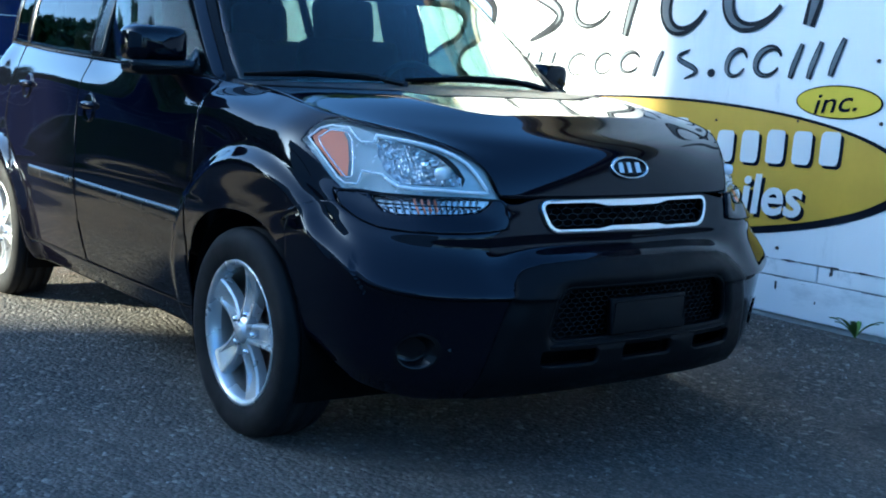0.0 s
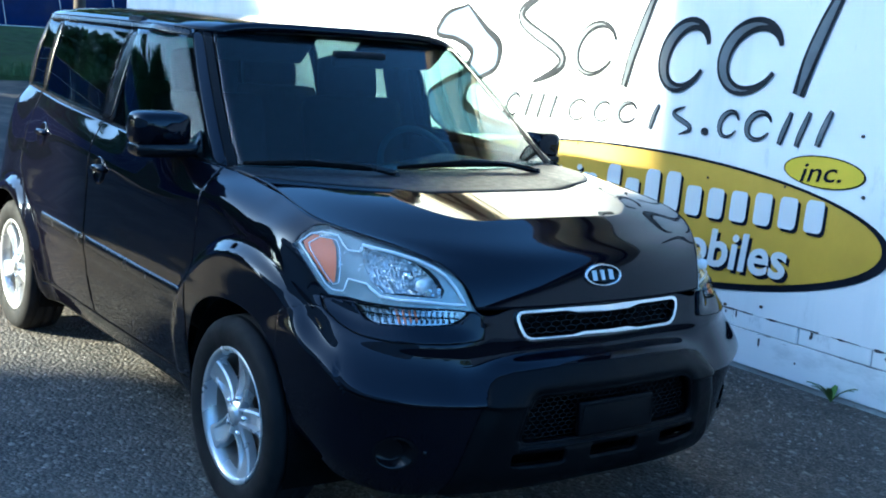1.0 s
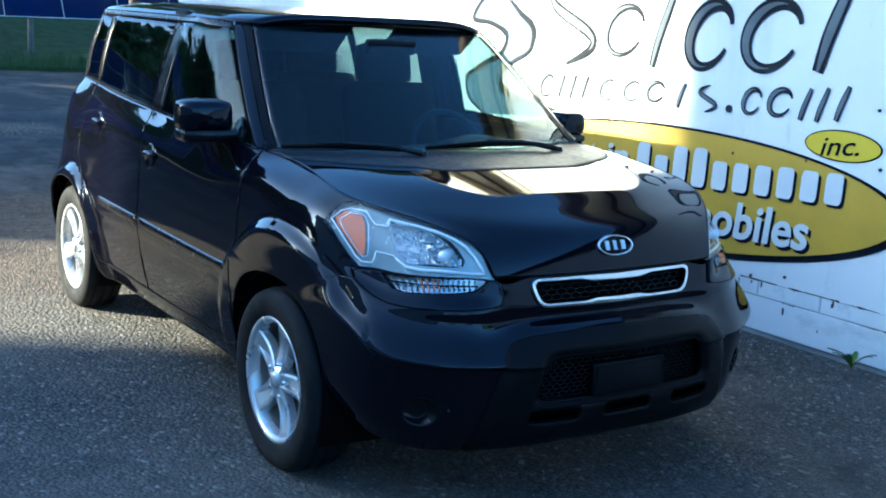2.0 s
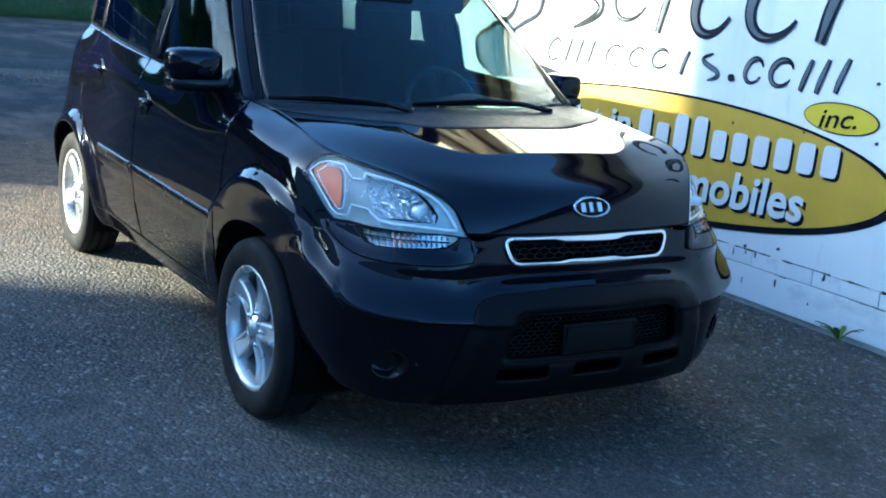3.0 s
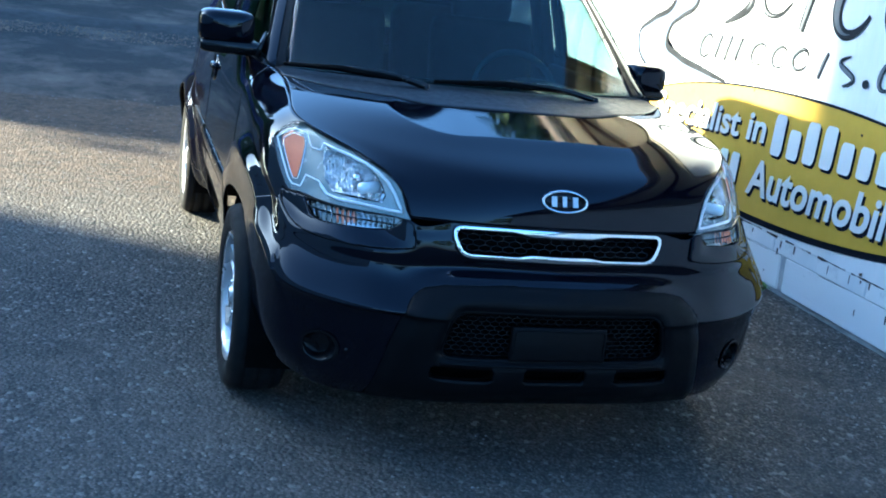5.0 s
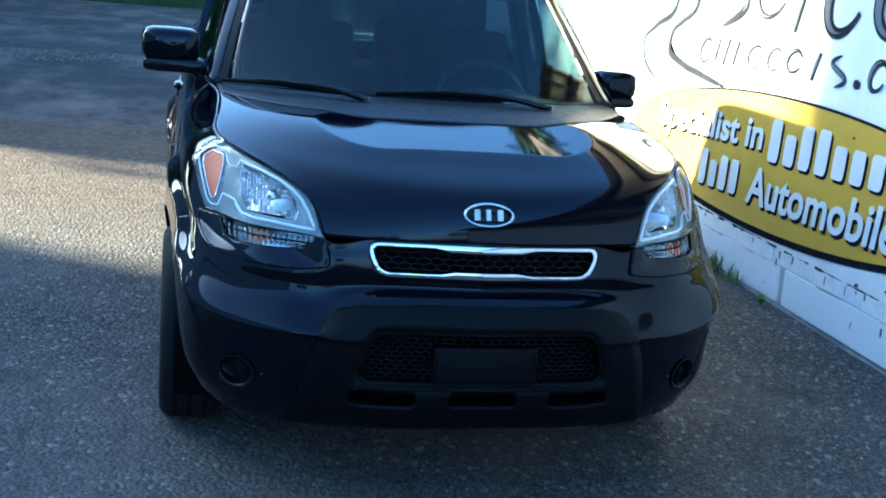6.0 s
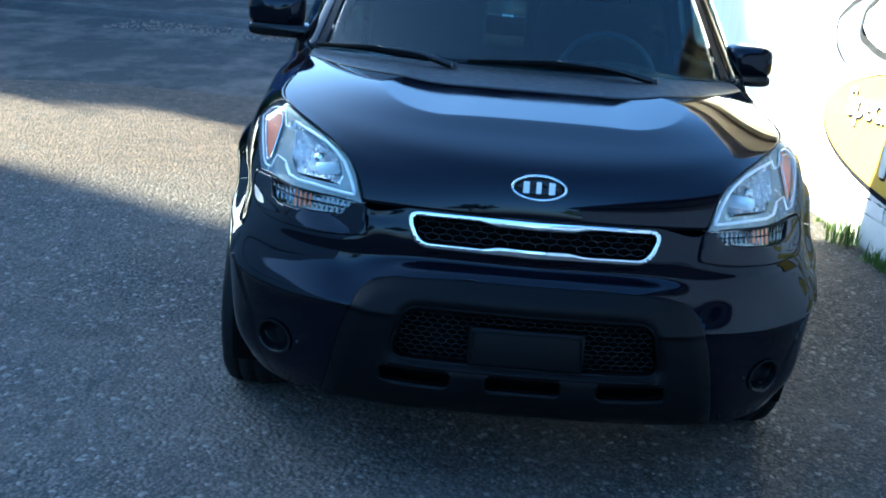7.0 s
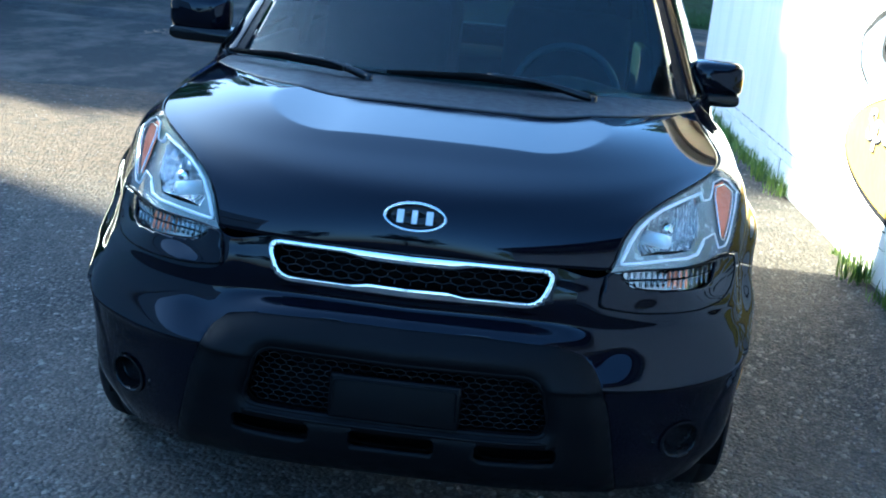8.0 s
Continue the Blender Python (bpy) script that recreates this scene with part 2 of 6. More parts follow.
def rod(bm, a, b, r, r2=None, seg=10):
    a, b = Vector(a), Vector(b)
    d = b - a
    m = Matrix.Translation((a + b) / 2) @ d.to_track_quat("Z", "Y").to_matrix().to_4x4()
    bmesh.ops.create_cone(bm, cap_ends=True, segments=seg, radius1=r, radius2=r if r2 is None else r2, depth=d.length, matrix=m)


def hermite(keys, vals, at):
    """Smooth curve through vals at the parameters keys (uneven steps allowed)."""
    keys, vals, at = np.asarray(keys, float), np.asarray(vals, float), np.asarray(at, float)
    d = np.diff(vals, axis=0) / np.diff(keys).reshape(-1, *[1] * (vals.ndim - 1))
    h = np.diff(keys).reshape(-1, *[1] * (vals.ndim - 1))
    inner = (d[:-1] * h[1:] + d[1:] * h[:-1]) / (h[:-1] + h[1:])
    m = np.concatenate([d[:1], inner, d[-1:]])
    i = np.clip(np.searchsorted(keys, at, side="right") - 1, 0, len(keys) - 2)
    step = (keys[i + 1] - keys[i])
    s = ((at - keys[i]) / step).reshape(-1, *[1] * (vals.ndim - 1))
    step = step.reshape(s.shape)
    return (2 * s**3 - 3 * s**2 + 1) * vals[i] + (s**3 - 2 * s**2 + s) * step * m[i] + (3 * s**2 - 2 * s**3) * vals[i + 1] + (s**3 - s**2) * step * m[i + 1]


def spline(keys, vals, at):
    """A curve through vals whose bend changes without a break, for panels that mirror the sky."""
    keys, vals, at = np.asarray(keys, float), np.asarray(vals, float), np.asarray(at, float)
    flat = vals.reshape(len(keys), -1)
    n, h = len(keys), np.diff(keys)
    a, b = np.zeros((n, n)), np.zeros(flat.shape)
    a[0, :2], a[-1, -2:] = (1, -1), (-1, 1)
    for i in range(1, n - 1):
        a[i, i - 1:i + 2] = h[i - 1], 2 * (h[i - 1] + h[i]), h[i]
        b[i] = 6 * ((flat[i + 1] - flat[i]) / h[i] - (flat[i] - flat[i - 1]) / h[i - 1])
    m = np.linalg.solve(a, b)
    i = np.clip(np.searchsorted(keys, at, side="right") - 1, 0, n - 2)
    hi, lo, d = (keys[i + 1] - at)[:, None], (at - keys[i])[:, None], h[i][:, None]
    out = (m[i] * hi**3 + m[i + 1] * lo**3) / (6 * d) + (flat[i] / d - m[i] * d / 6) * hi + (flat[i + 1] / d - m[i + 1] * d / 6) * lo
    return out.reshape(len(at), *vals.shape[1:])


def chords(points):
    p = np.asarray(points, float)
    return np.r_[0, np.cumsum(np.linalg.norm(np.diff(p, axis=0), axis=1))]


def smooth_line(points, n):
    k = chords(points)
    return hermite(k, points, np.linspace(0, k[-1], n))


def grid(bm, p, close_u=False):
    """Quads over an array of places (nu, nv, 3)."""
    nu, nv = p.shape[:2]
    v = [[bm.verts.new(p[i, j]) for j in range(nv)] for i in range(nu)]
    for i in range(nu if close_u else nu - 1):
        for j in range(nv - 1):
            k = (i + 1) % nu
            try:
                bm.faces.new((v[i][j], v[k][j], v[k][j + 1], v[i][j + 1]))
            except ValueError:
                pass
    return v


def tube(bm, points, r, seg=8, closed=False):
    """A round bar along a line of places."""
    pts = [Vector(p) for p in points]
    n = len(pts)
    rings = []
    for i, p in enumerate(pts):
        a = pts[(i - 1) % n] if closed or i else pts[0]
        b = pts[(i + 1) % n] if closed or i < n - 1 else pts[-1]
        d = (b - a).normalized()
        side = d.cross(Vector((0, 0, 1)))
        if side.length < 0.05:
            side = d.cross(Vector((0, 1, 0)))
        side.normalize()
        up = side.cross(d)
        rr = r[i] if isinstance(r, (list, tuple, np.ndarray)) else r
        rings.append([p + (side * math.cos(k * math.tau / seg) + up * math.sin(k * math.tau / seg)) * rr for k in range(seg)])
    vs = [[bm.verts.new(c) for c in ring] for ring in rings]
    for i in range(n if closed else n - 1):
        for k in range(seg):
            bm.faces.new((vs[i][k], vs[(i + 1) % n][k], vs[(i + 1) % n][(k + 1) % seg], vs[i][(k + 1) % seg]))
    if not closed:
        bm.faces.new(vs[0][::-1])
        bm.faces.new(vs[-1])


def plate(bm, outline, to3d, depth):
    """A flat outline (2D points) made solid: to3d(u, v, w) places it, w runs 0 to depth."""
    a = [bm.verts.new(to3d(u, v, 0)) for u, v in outline]
    b = [bm.verts.new(to3d(u, v, depth)) for u, v in outline]
    bm.faces.new(a[::-1])
    bm.faces.new(b)
    n = len(a)
    for i in range(n):
        bm.faces.new((a[i], a[(i + 1) % n], b[(i + 1) % n], b[i]))


def band(bm, outer, inner, to3d, depth):
    """A ring between two outlines with the same count of points, made solid."""
    n = len(outer)
    rings = [[bm.verts.new(to3d(u, v, w)) for u, v in line] for line, w in ((outer, 0), (outer, depth), (inner, depth), (inner, 0))]
    for k in range(4):
        a, b = rings[k], rings[(k + 1) % 4]
        for i in range(n):
            bm.faces.new((a[i], a[(i + 1) % n], b[(i + 1) % n], b[i]))


def ellipse(cx, cy, rx, ry, n=48):
    return [(cx + rx * math.cos(i * math.tau / n), cy + ry * math.sin(i * math.tau / n)) for i in range(n)]


def inside(poly, u, v):
    hit, n = False, len(poly)
    for i in range(n):
        (x1, y1), (x2, y2) = poly[i], poly[(i + 1) % n]
        if (y1 > v) != (y2 > v) and u < (x2 - x1) * (v - y1) / (y2 - y1) + x1:
            hit = not hit
    return hit


def cut(bm, poly, ax, keep_if):
    """Cuts the faces that keep_if picks along the outline poly, given in the two axes ax; returns the faces inside it."""
    a0, a1 = ax
    for (u1, v1), (u2, v2) in zip(poly, poly[1:] + poly[:1]):
        lo, hi = (min(u1, u2) - 0.004, min(v1, v2) - 0.004), (max(u1, u2) + 0.004, max(v1, v2) + 0.004)
        near = []
        for f in bm.faces:
            us, vs = [v.co[a0] for v in f.verts], [v.co[a1] for v in f.verts]
            if max(us) >= lo[0] and min(us) <= hi[0] and max(vs) >= lo[1] and min(vs) <= hi[1] and keep_if(f.calc_center_median()):
                near.append(f)
        if not near:
            continue
        co, no = Vector((0, 0, 0)), Vector((0, 0, 0))
        co[a0], co[a1], no[a0], no[a1] = u1, v1, -(v2 - v1), u2 - u1
        geom = list({x for f in near for x in (*f.verts, *f.edges)}) + near
        bmesh.ops.bisect_plane(bm, geom=geom, dist=1e-5, plane_co=co, plane_no=no)
    out = []
    for f in bm.faces:
        c = f.calc_center_median()
        if keep_if(c) and inside(poly, c[a0], c[a1]):
            out.append(f)
    return out


def take(bm, faces):
    """Lifts faces out of bm into a bmesh of their own."""
    got, seen = bmesh.new(), {}
    for f in faces:
        vs = []
        for v in f.verts:
            if v not in seen:
                seen[v] = got.verts.new(v.co)
            vs.append(seen[v])
        try:
            got.faces.new(vs)
        except ValueError:
            pass
    bmesh.ops.delete(bm, geom=list(faces), context="FACES")
    return got


def outward(bm):
    """Turns the faces of an open shell away from the car's middle."""
    bmesh.ops.recalc_face_normals(bm, faces=bm.faces)
    mid = Vector((0, 2.0, 0.6))
    if sum(f.normal.dot(f.calc_center_median() - mid) * f.calc_area() for f in bm.faces) < 0:
        bmesh.ops.reverse_faces(bm, faces=bm.faces)


def rims(bm):
    """The lines of places round the open edges of a shell."""
    left = {e for e in bm.edges if e.is_boundary}
    lines = []
    while left:
        e = left.pop()
        line = [e.verts[0], e.verts[1]]
        while True:
            more = [f for f in line[-1].link_edges if f in left]
            if not more:
                break
            left.remove(more[0])
            line.append(more[0].other_vert(line[-1]))
        pts = [v.co.copy() for v in line]
        kept = [pts[0]]
        for p in pts[1:]:
            if (p - kept[-1]).length > 0.006:
                kept.append(p)
        if len(kept) > 3:
            lines.append(kept)
    return lines


def tidy(bm, dist=0.0022):
    bmesh.ops.remove_doubles(bm, verts=bm.verts, dist=dist)
    bmesh.ops.dissolve_degenerate(bm, edges=bm.edges, dist=0.0008)
    bmesh.ops.delete(bm, geom=[v for v in bm.verts if not v.link_faces], context="VERTS")


def even(line):
    """Takes the small zigzags out of a seam line."""
    closed = (line[0] - line[-1]).length < 0.01
    for _ in range(7):
        n = len(line)
        line = [p if not closed and i in (0, n - 1) else p * 0.5 + (line[(i - 1) % n] + line[(i + 1) % n]) * 0.25 for i, p in enumerate(line)]
    return line


def panel(name, bm, material, parent, label="", thick=0.012, seam=0.0014):
    """A body panel with thickness inwards and a dark seal along its edge."""
    if seam:
        tidy(bm)
    outward(bm)
    lines = [even(line) for line in rims(bm)] if seam else []
    ob = part(name, bm, material, parent, label, normals=False)
    mod = ob.modifiers.new("thickness", "SOLIDIFY")
    mod.thickness, mod.offset = thick, -1
    if lines:
        s = bmesh.new()
        for line in lines:
            closed = (line[0] - line[-1]).length < 0.01
            tube(s, line[:-1] if closed else line, seam, 6, closed)
        part("edge_seal", s, DARK, ob)
    return ob


def mirrored(bm):
    m = bm.copy()
    for v in m.verts:
        v.co.x = -v.co.x
    bmesh.ops.reverse_faces(m, faces=m.faces)
    return m


# ---- setting: ground, wall, verge ----
GROUND_X = np.r_[-400, -120, -40, np.linspace(-14, 2.1, 60), np.linspace(3, 14, 12), 40, 120, 400]
GROUND_Y = np.r_[-400, -120, -30, np.linspace(-8, 20, 90), 26, 60, 150, 600]


def ground_z(x, y):
    z = -0.010 + 0.010 * noise.noise((x * 0.6, y * 0.6, 0)) + 0.006 * noise.noise((x * 2.1, y * 2.1, 4))
    k = max(0.0, min(1.0, (x - 1.35) / 0.6)) if y < 12 else 0.0
    z += (0.07 + 0.015 * noise.noise((x * 3, y * 1.3, 7))) * k * k * (3 - 2 * k)
    return z if abs(x) < 20 and -10 < y < 22 else -0.01


def build_ground():
    bm = bmesh.new()
    grid(bm, np.array([[(x, y, ground_z(x, y)) for y in GROUND_Y] for x in GROUND_X]))
    return tagged(part("ground", bm, ASPHALT), "worn grey asphalt yard with pale grit and stains", "ground", kind="structure")


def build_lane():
    """The lane beyond the yard, a thin sheet with a ragged near edge; its dark colour deepens the shade there."""
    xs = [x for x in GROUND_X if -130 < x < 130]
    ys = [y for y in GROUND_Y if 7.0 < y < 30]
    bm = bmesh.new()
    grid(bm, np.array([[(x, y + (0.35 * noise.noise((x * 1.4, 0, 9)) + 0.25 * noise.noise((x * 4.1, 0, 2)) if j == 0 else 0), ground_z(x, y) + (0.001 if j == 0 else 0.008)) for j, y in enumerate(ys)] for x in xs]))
    return tagged(part("road", bm, SHADED_LANE), "asphalt lane with dusty streaks, coloured dark for the shade beyond the yard", "road", kind="structure")


def build_verge():
    """The grassy bank beyond the yard and road."""
    bm = bmesh.new()
    xs, ys = np.linspace(-60, 80, 70), np.r_[25.0, 25.6, 27, 30, 35, 45, 70]
    zs = np.r_[-0.02, 0.10, 0.25, 0.7, 1.6, 3.0, 4.0]
    p = np.array([[(x, y + 0.5 * noise.noise((x * 0.3, 0, 0)), z + (0.15 * noise.noise((x * 0.4, y * 0.4, 2)) if z > 0 else 0)) for y, z in zip(ys, zs)] for x in xs])
    grid(bm, p)
    # The turf's dark green has the shade on the bank put into it.
    return tagged(part("verge", bm, surface("shaded_turf", (.024, .050, .006), .95, vary=.45, scale=9, grain=.6, spec=.1)), "rough grassy bank along the far edge of the yard", "grass bank", kind="structure")


WALL_X, WALL_NEAR, WALL_FAR = 1.985, -9.0, 9.7
LEDGE = 0.335
GRIME = surface("dark_grime", (.07, .065, .06), .9, vary=.5, scale=60)
TOP = 2.55


def build_wall():
    """A smooth upper wall over painted block courses."""
    bm = bmesh.new()
    box(bm, (WALL_X + 0.15, (WALL_NEAR + WALL_FAR) / 2, (LEDGE + TOP) / 2), (0.30, WALL_FAR - WALL_NEAR, TOP - LEDGE))
    wall = tagged(part("wall_east", bm, WALL_PAINT, smooth=False), "white painted wall carrying a hand-painted dealer sign", "wall", kind="structure")
    bm = bmesh.new()
    box(bm, (WALL_X + 0.136, (WALL_NEAR + WALL_FAR) / 2, LEDGE / 2 - 0.1), (0.26, WALL_FAR - WALL_NEAR - 0.02, LEDGE + 0.2 - 0.012))
    part("mortar", bm, surface("dirty_mortar", (.55, .57, .57), .9, vary=.5, scale=20, grain=.5), wall)
    cream, brown = surface("cream_fascia_paint", (.74, .66, .48), .55, vary=.12), surface("brown_board_paint", (.16, .09, .05), .6, vary=.25)
    run, mid = WALL_FAR - WALL_NEAR + .3, (WALL_NEAR + WALL_FAR) / 2
    # The brown shadow_board paints in the shade line under the soffit.
    for nm, x, z, dx, dz, mat in (("frieze_board", -.012, TOP - .10, .024, .20, cream), ("shadow_board", -.02, TOP + .02, .05, .04, brown), ("soffit", -.12, TOP + .055, .32, .02, cream), ("fascia", -.29, TOP + .10, .03, .17, cream), ("gutter", -.335, TOP + .15, .07, .06, brown)):
        bm = bmesh.new()
        box(bm, (WALL_X + x, mid, z), (dx, run, dz), None, .004)
        part(nm, bm, mat, wall, smooth=False)
    bm = bmesh.new()
    box(bm, (WALL_X + 2.4, mid, TOP + .70), (5.8, run, .03), Matrix.Rotation(radians(-13), 3, "Y"))
    part("roof", bm, surface("roof_felt", (.10, .10, .10), .9, vary=.3), wall, smooth=False)
    shapes = []
    for k in range(4):                                     # four worn block shapes shared by all blocks
        bm = bmesh.new()
        box(bm, (0, 0, 0), (.20, .389, .185), None, .006)
        for v in bm.verts:
            v.co += Vector((noise.noise(v.co * 9 + Vector((k, 0, 0))) * .004, noise.noise(v.co * 9 + Vector((0, k, 5))) * .003, noise.noise(v.co * 9 + Vector((0, 3, k))) * .003))
        me = bpy.data.meshes.new("block")
        for f in bm.faces:
            f.smooth = False
        bm.to_mesh(me)
        bm.free()
        me.materials.append(BLOCK_PAINT)
        shapes.append(me)
    rng = random.Random(3)
    for row, z in enumerate((LEDGE - .040, LEDGE - .040 - .130)):
        n = 0
        y = WALL_NEAR + (.195 if row else 0)
        while y < WALL_FAR - .2:
            if y > -3.5:
                ob = new("block", rng.choice(shapes))
                ob.parent = wall
                ob.location = (WALL_X + .100 + rng.uniform(-.004, .003), y + .195, z)
                ob.scale = (1, 1, .40) if row == 0 else (1, 9.13, .95)
                if row:
                    ob.location.y = y + .195 * 9.09
            y += .395 if row == 0 else .395 * 9.09
    for z0, wide, seed in ((LEDGE + .002, .009, 1), (LEDGE - .082, .006, 2)):      # dark broken lines of dirt along the ledge
        y = -2.6
        while y < 7.5:
            n = rng.randint(3, 9)
            pts = []
            for i in range(n):
                w = wide * (.15 + rng.random() ** 2) * (0.4 if seed == 2 else 1)
                zz = z0 + .004 * noise.noise((y * 3, seed, 0))
                pts.append([(WALL_X - .0035, y, zz - w), (WALL_X - .0040, y, zz + w * .6)])
                y += rng.uniform(.02, .06)
            bm = bmesh.new()
            grid(bm, np.array(pts))
            part("dirt_line", bm, GRIME, wall, smooth=False)
            y += rng.uniform(.0, .05) if seed == 1 else rng.uniform(.05, .5)
    for _ in range(46):                                     # short drips and chips below the ledge
        y, l, w = rng.uniform(-2.0, 5.5), rng.uniform(.008, .045), rng.uniform(.003, .008)
        z = LEDGE - rng.uniform(0, .02) if rng.random() < .7 else rng.uniform(.12, .30)
        bm = bmesh.new()
        grid(bm, np.array([[(WALL_X - .0045, y - w * k, z - l * q) for k in (-1, 1)] for q, w in ((0, w), (.35, w * .8), (.7, w * .9), (1, w * .3))]))
        part("paint_chip", bm, GRIME, wall, smooth=False)
    return wall


ground = build_ground()
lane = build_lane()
verge = build_verge()
wall_east = build_wall()

from mathutils import kdtree

# ---- the car: control rows of the lower skin, from bottom lip to top edge; stations run from the nose round the flank to the tail ----
R0 = [(0, 0.11, 0.238), (0.32, 0.12, 0.238), (0.48, 0.155, 0.235), (0.66, 0.235, 0.235), (0.75, 0.34, 0.265), (0.797, 0.5, 0.345), (0.801, 0.84, 0.2), (0.792, 1.2, 0.21), (0.795, 1.36, 0.22), (0.795, 2.3, 0.22), (0.8, 2.95, 0.22), (0.82, 3.39, 0.22), (0.8, 3.72, 0.24), (0.66, 3.92, 0.26), (0.35, 3.98, 0.27), (0, 3.99, 0.27)]
R1 = [(0, 0.045, 0.305), (0.32, 0.058, 0.305), (0.48, 0.105, 0.305), (0.668, 0.200, 0.305), (0.778, 0.3, 0.335), (0.812, 0.49, 0.395), (0.846, 0.84, 0.3), (0.832, 1.2, 0.3), (0.833, 1.36, 0.3), (0.833, 2.3, 0.3), (0.84, 2.95, 0.3), (0.86, 3.39, 0.3), (0.84, 3.74, 0.32), (0.68, 3.97, 0.34), (0.35, 4.03, 0.35), (0, 4.04, 0.35)]
R2 = [(0, 0.02, 0.44), (0.32, 0.042, 0.44), (0.48, 0.078, 0.44), (0.675, 0.178, 0.44), (0.788, 0.29, 0.44), (0.826, 0.49, 0.52), (0.845, 0.84, 0.45), (0.86, 1.2, 0.45), (0.865, 1.36, 0.45), (0.868, 2.3, 0.45), (0.87, 2.95, 0.45), (0.88, 3.39, 0.45), (0.86, 3.76, 0.46), (0.7, 4.0, 0.47), (0.35, 4.06, 0.48), (0, 4.07, 0.48)]
R3A = [(0, 0.018, 0.512), (0.32, 0.038, 0.512), (0.477, 0.072, 0.512), (0.674, 0.164, 0.514), (0.799, 0.274, 0.54), (0.832, 0.488, 0.635), (0.85, 0.84, 0.54), (0.866, 1.2, 0.54), (0.874, 1.36, 0.54), (0.878, 2.3, 0.54), (0.878, 2.95, 0.54), (0.885, 3.39, 0.54), (0.865, 3.76, 0.54), (0.705, 4.0, 0.54), (0.35, 4.06, 0.54), (0, 4.07, 0.54)]
R3 = [(0, 0.018, 0.536), (0.32, 0.04, 0.536), (0.476, 0.062, 0.536), (0.672, 0.146, 0.538), (0.808, 0.262, 0.566), (0.834, 0.485, 0.668), (0.852, 0.84, 0.58), (0.87, 1.2, 0.58), (0.88, 1.36, 0.58), (0.885, 2.3, 0.58), (0.885, 2.95, 0.58), (0.89, 3.39, 0.58), (0.87, 3.76, 0.58), (0.71, 4.0, 0.58), (0.35, 4.06, 0.58), (0, 4.07, 0.58)]
R4 = [(0, 0.055, 0.628), (0.32, 0.078, 0.62), (0.48, 0.118, 0.6), (0.67, 0.195, 0.612), (0.791, 0.312, 0.642), (0.827, 0.505, 0.712), (0.855, 0.84, 0.66), (0.876, 1.2, 0.66), (0.884, 1.36, 0.66), (0.888, 2.3, 0.66), (0.888, 2.95, 0.66), (0.893, 3.39, 0.66), (0.87, 3.76, 0.66), (0.71, 3.99, 0.66), (0.35, 4.05, 0.66), (0, 4.06, 0.66)]
R4A = [(0, 0.1, 0.655), (0.32, 0.124, 0.652), (0.48, 0.136, 0.648), (0.664, 0.213, 0.655), (0.782, 0.332, 0.675), (0.8265, 0.515, 0.738), (0.856, 0.84, 0.7), (0.874, 1.2, 0.71), (0.881, 1.36, 0.715), (0.884, 2.3, 0.72), (0.88, 2.95, 0.72), (0.883, 3.39, 0.72), (0.857, 3.755, 0.72), (0.705, 3.98, 0.72), (0.35, 4.04, 0.72), (0, 4.05, 0.72)]
R5 = [(0, 0.096, 0.69), (0.32, 0.122, 0.69), (0.475, 0.136, 0.69), (0.655, 0.215, 0.695), (0.77, 0.35, 0.71), (0.829, 0.535, 0.765), (0.857, 0.84, 0.74), (0.872, 1.2, 0.76), (0.878, 1.36, 0.77), (0.88, 2.3, 0.78), (0.872, 2.95, 0.78), (0.873, 3.39, 0.78), (0.845, 3.75, 0.78), (0.7, 3.97, 0.78), (0.35, 4.03, 0.78), (0, 4.04, 0.78)]
R6 = [(0, 0.1, 0.73), (0.32, 0.127, 0.73), (0.472, 0.145, 0.73), (0.648, 0.245, 0.745), (0.765, 0.41, 0.76), (0.84, 0.58, 0.825), (0.864, 0.84, 0.84), (0.872, 1.2, 0.89), (0.868, 1.36, 0.9), (0.87, 2.3, 0.92), (0.853, 2.95, 0.93), (0.85, 3.39, 0.94), (0.825, 3.74, 0.93), (0.69, 3.95, 0.92), (0.35, 4.01, 0.92), (0, 4.02, 0.92)]
R7 = [(0, 0.11, 0.765), (0.32, 0.135, 0.765), (0.47, 0.153, 0.765), (0.63, 0.285, 0.835), (0.742, 0.452, 0.868), (0.815, 0.62, 0.925), (0.838, 0.85, 0.955), (0.842, 1.2, 1.0), (0.851, 1.36, 0.985), (0.855, 2.3, 1.022), (0.836, 2.95, 1.038), (0.815, 3.39, 1.052), (0.792, 3.73, 1.08), (0.67, 3.93, 1.02), (0.35, 3.99, 1.02), (0, 4.0, 1.02)]
R8 = [(0, 0.115, 0.79), (0.32, 0.14, 0.79), (0.466, 0.158, 0.79), (0.592, 0.322, 0.941), (0.7, 0.485, 0.977), (0.752, 0.62, 0.998), (0.744, 0.86, 1.036), (0.742, 1.2, 1.066), (0.798, 1.36, 1.08), (0.802, 2.3, 1.125), (0.788, 2.95, 1.155), (0.758, 3.39, 1.18), (0.725, 3.72, 1.18), (0.63, 3.92, 1.08), (0.35, 3.97, 1.06), (0, 3.98, 1.06)]
DROP = np.array((0, 0, 0.011))
NET = np.array([R0, R1, R2, R3A, R3, R4, R4A, R5, R6, R7, R8], float)
between = NET[:, 2] * .62 + NET[:, 3] * .38 - (0, .012, 0)            # one more station under the lamp's inner end
between[8:] = (.530, .180, .737), (.513, .190, .806), (.500, .208, .880)
NET = np.insert(NET, 3, between, axis=1) - DROP
NET[:9, 9, 0] = NET[:9, 10, 0] - .004                  # the doors stay nearly flat along the car
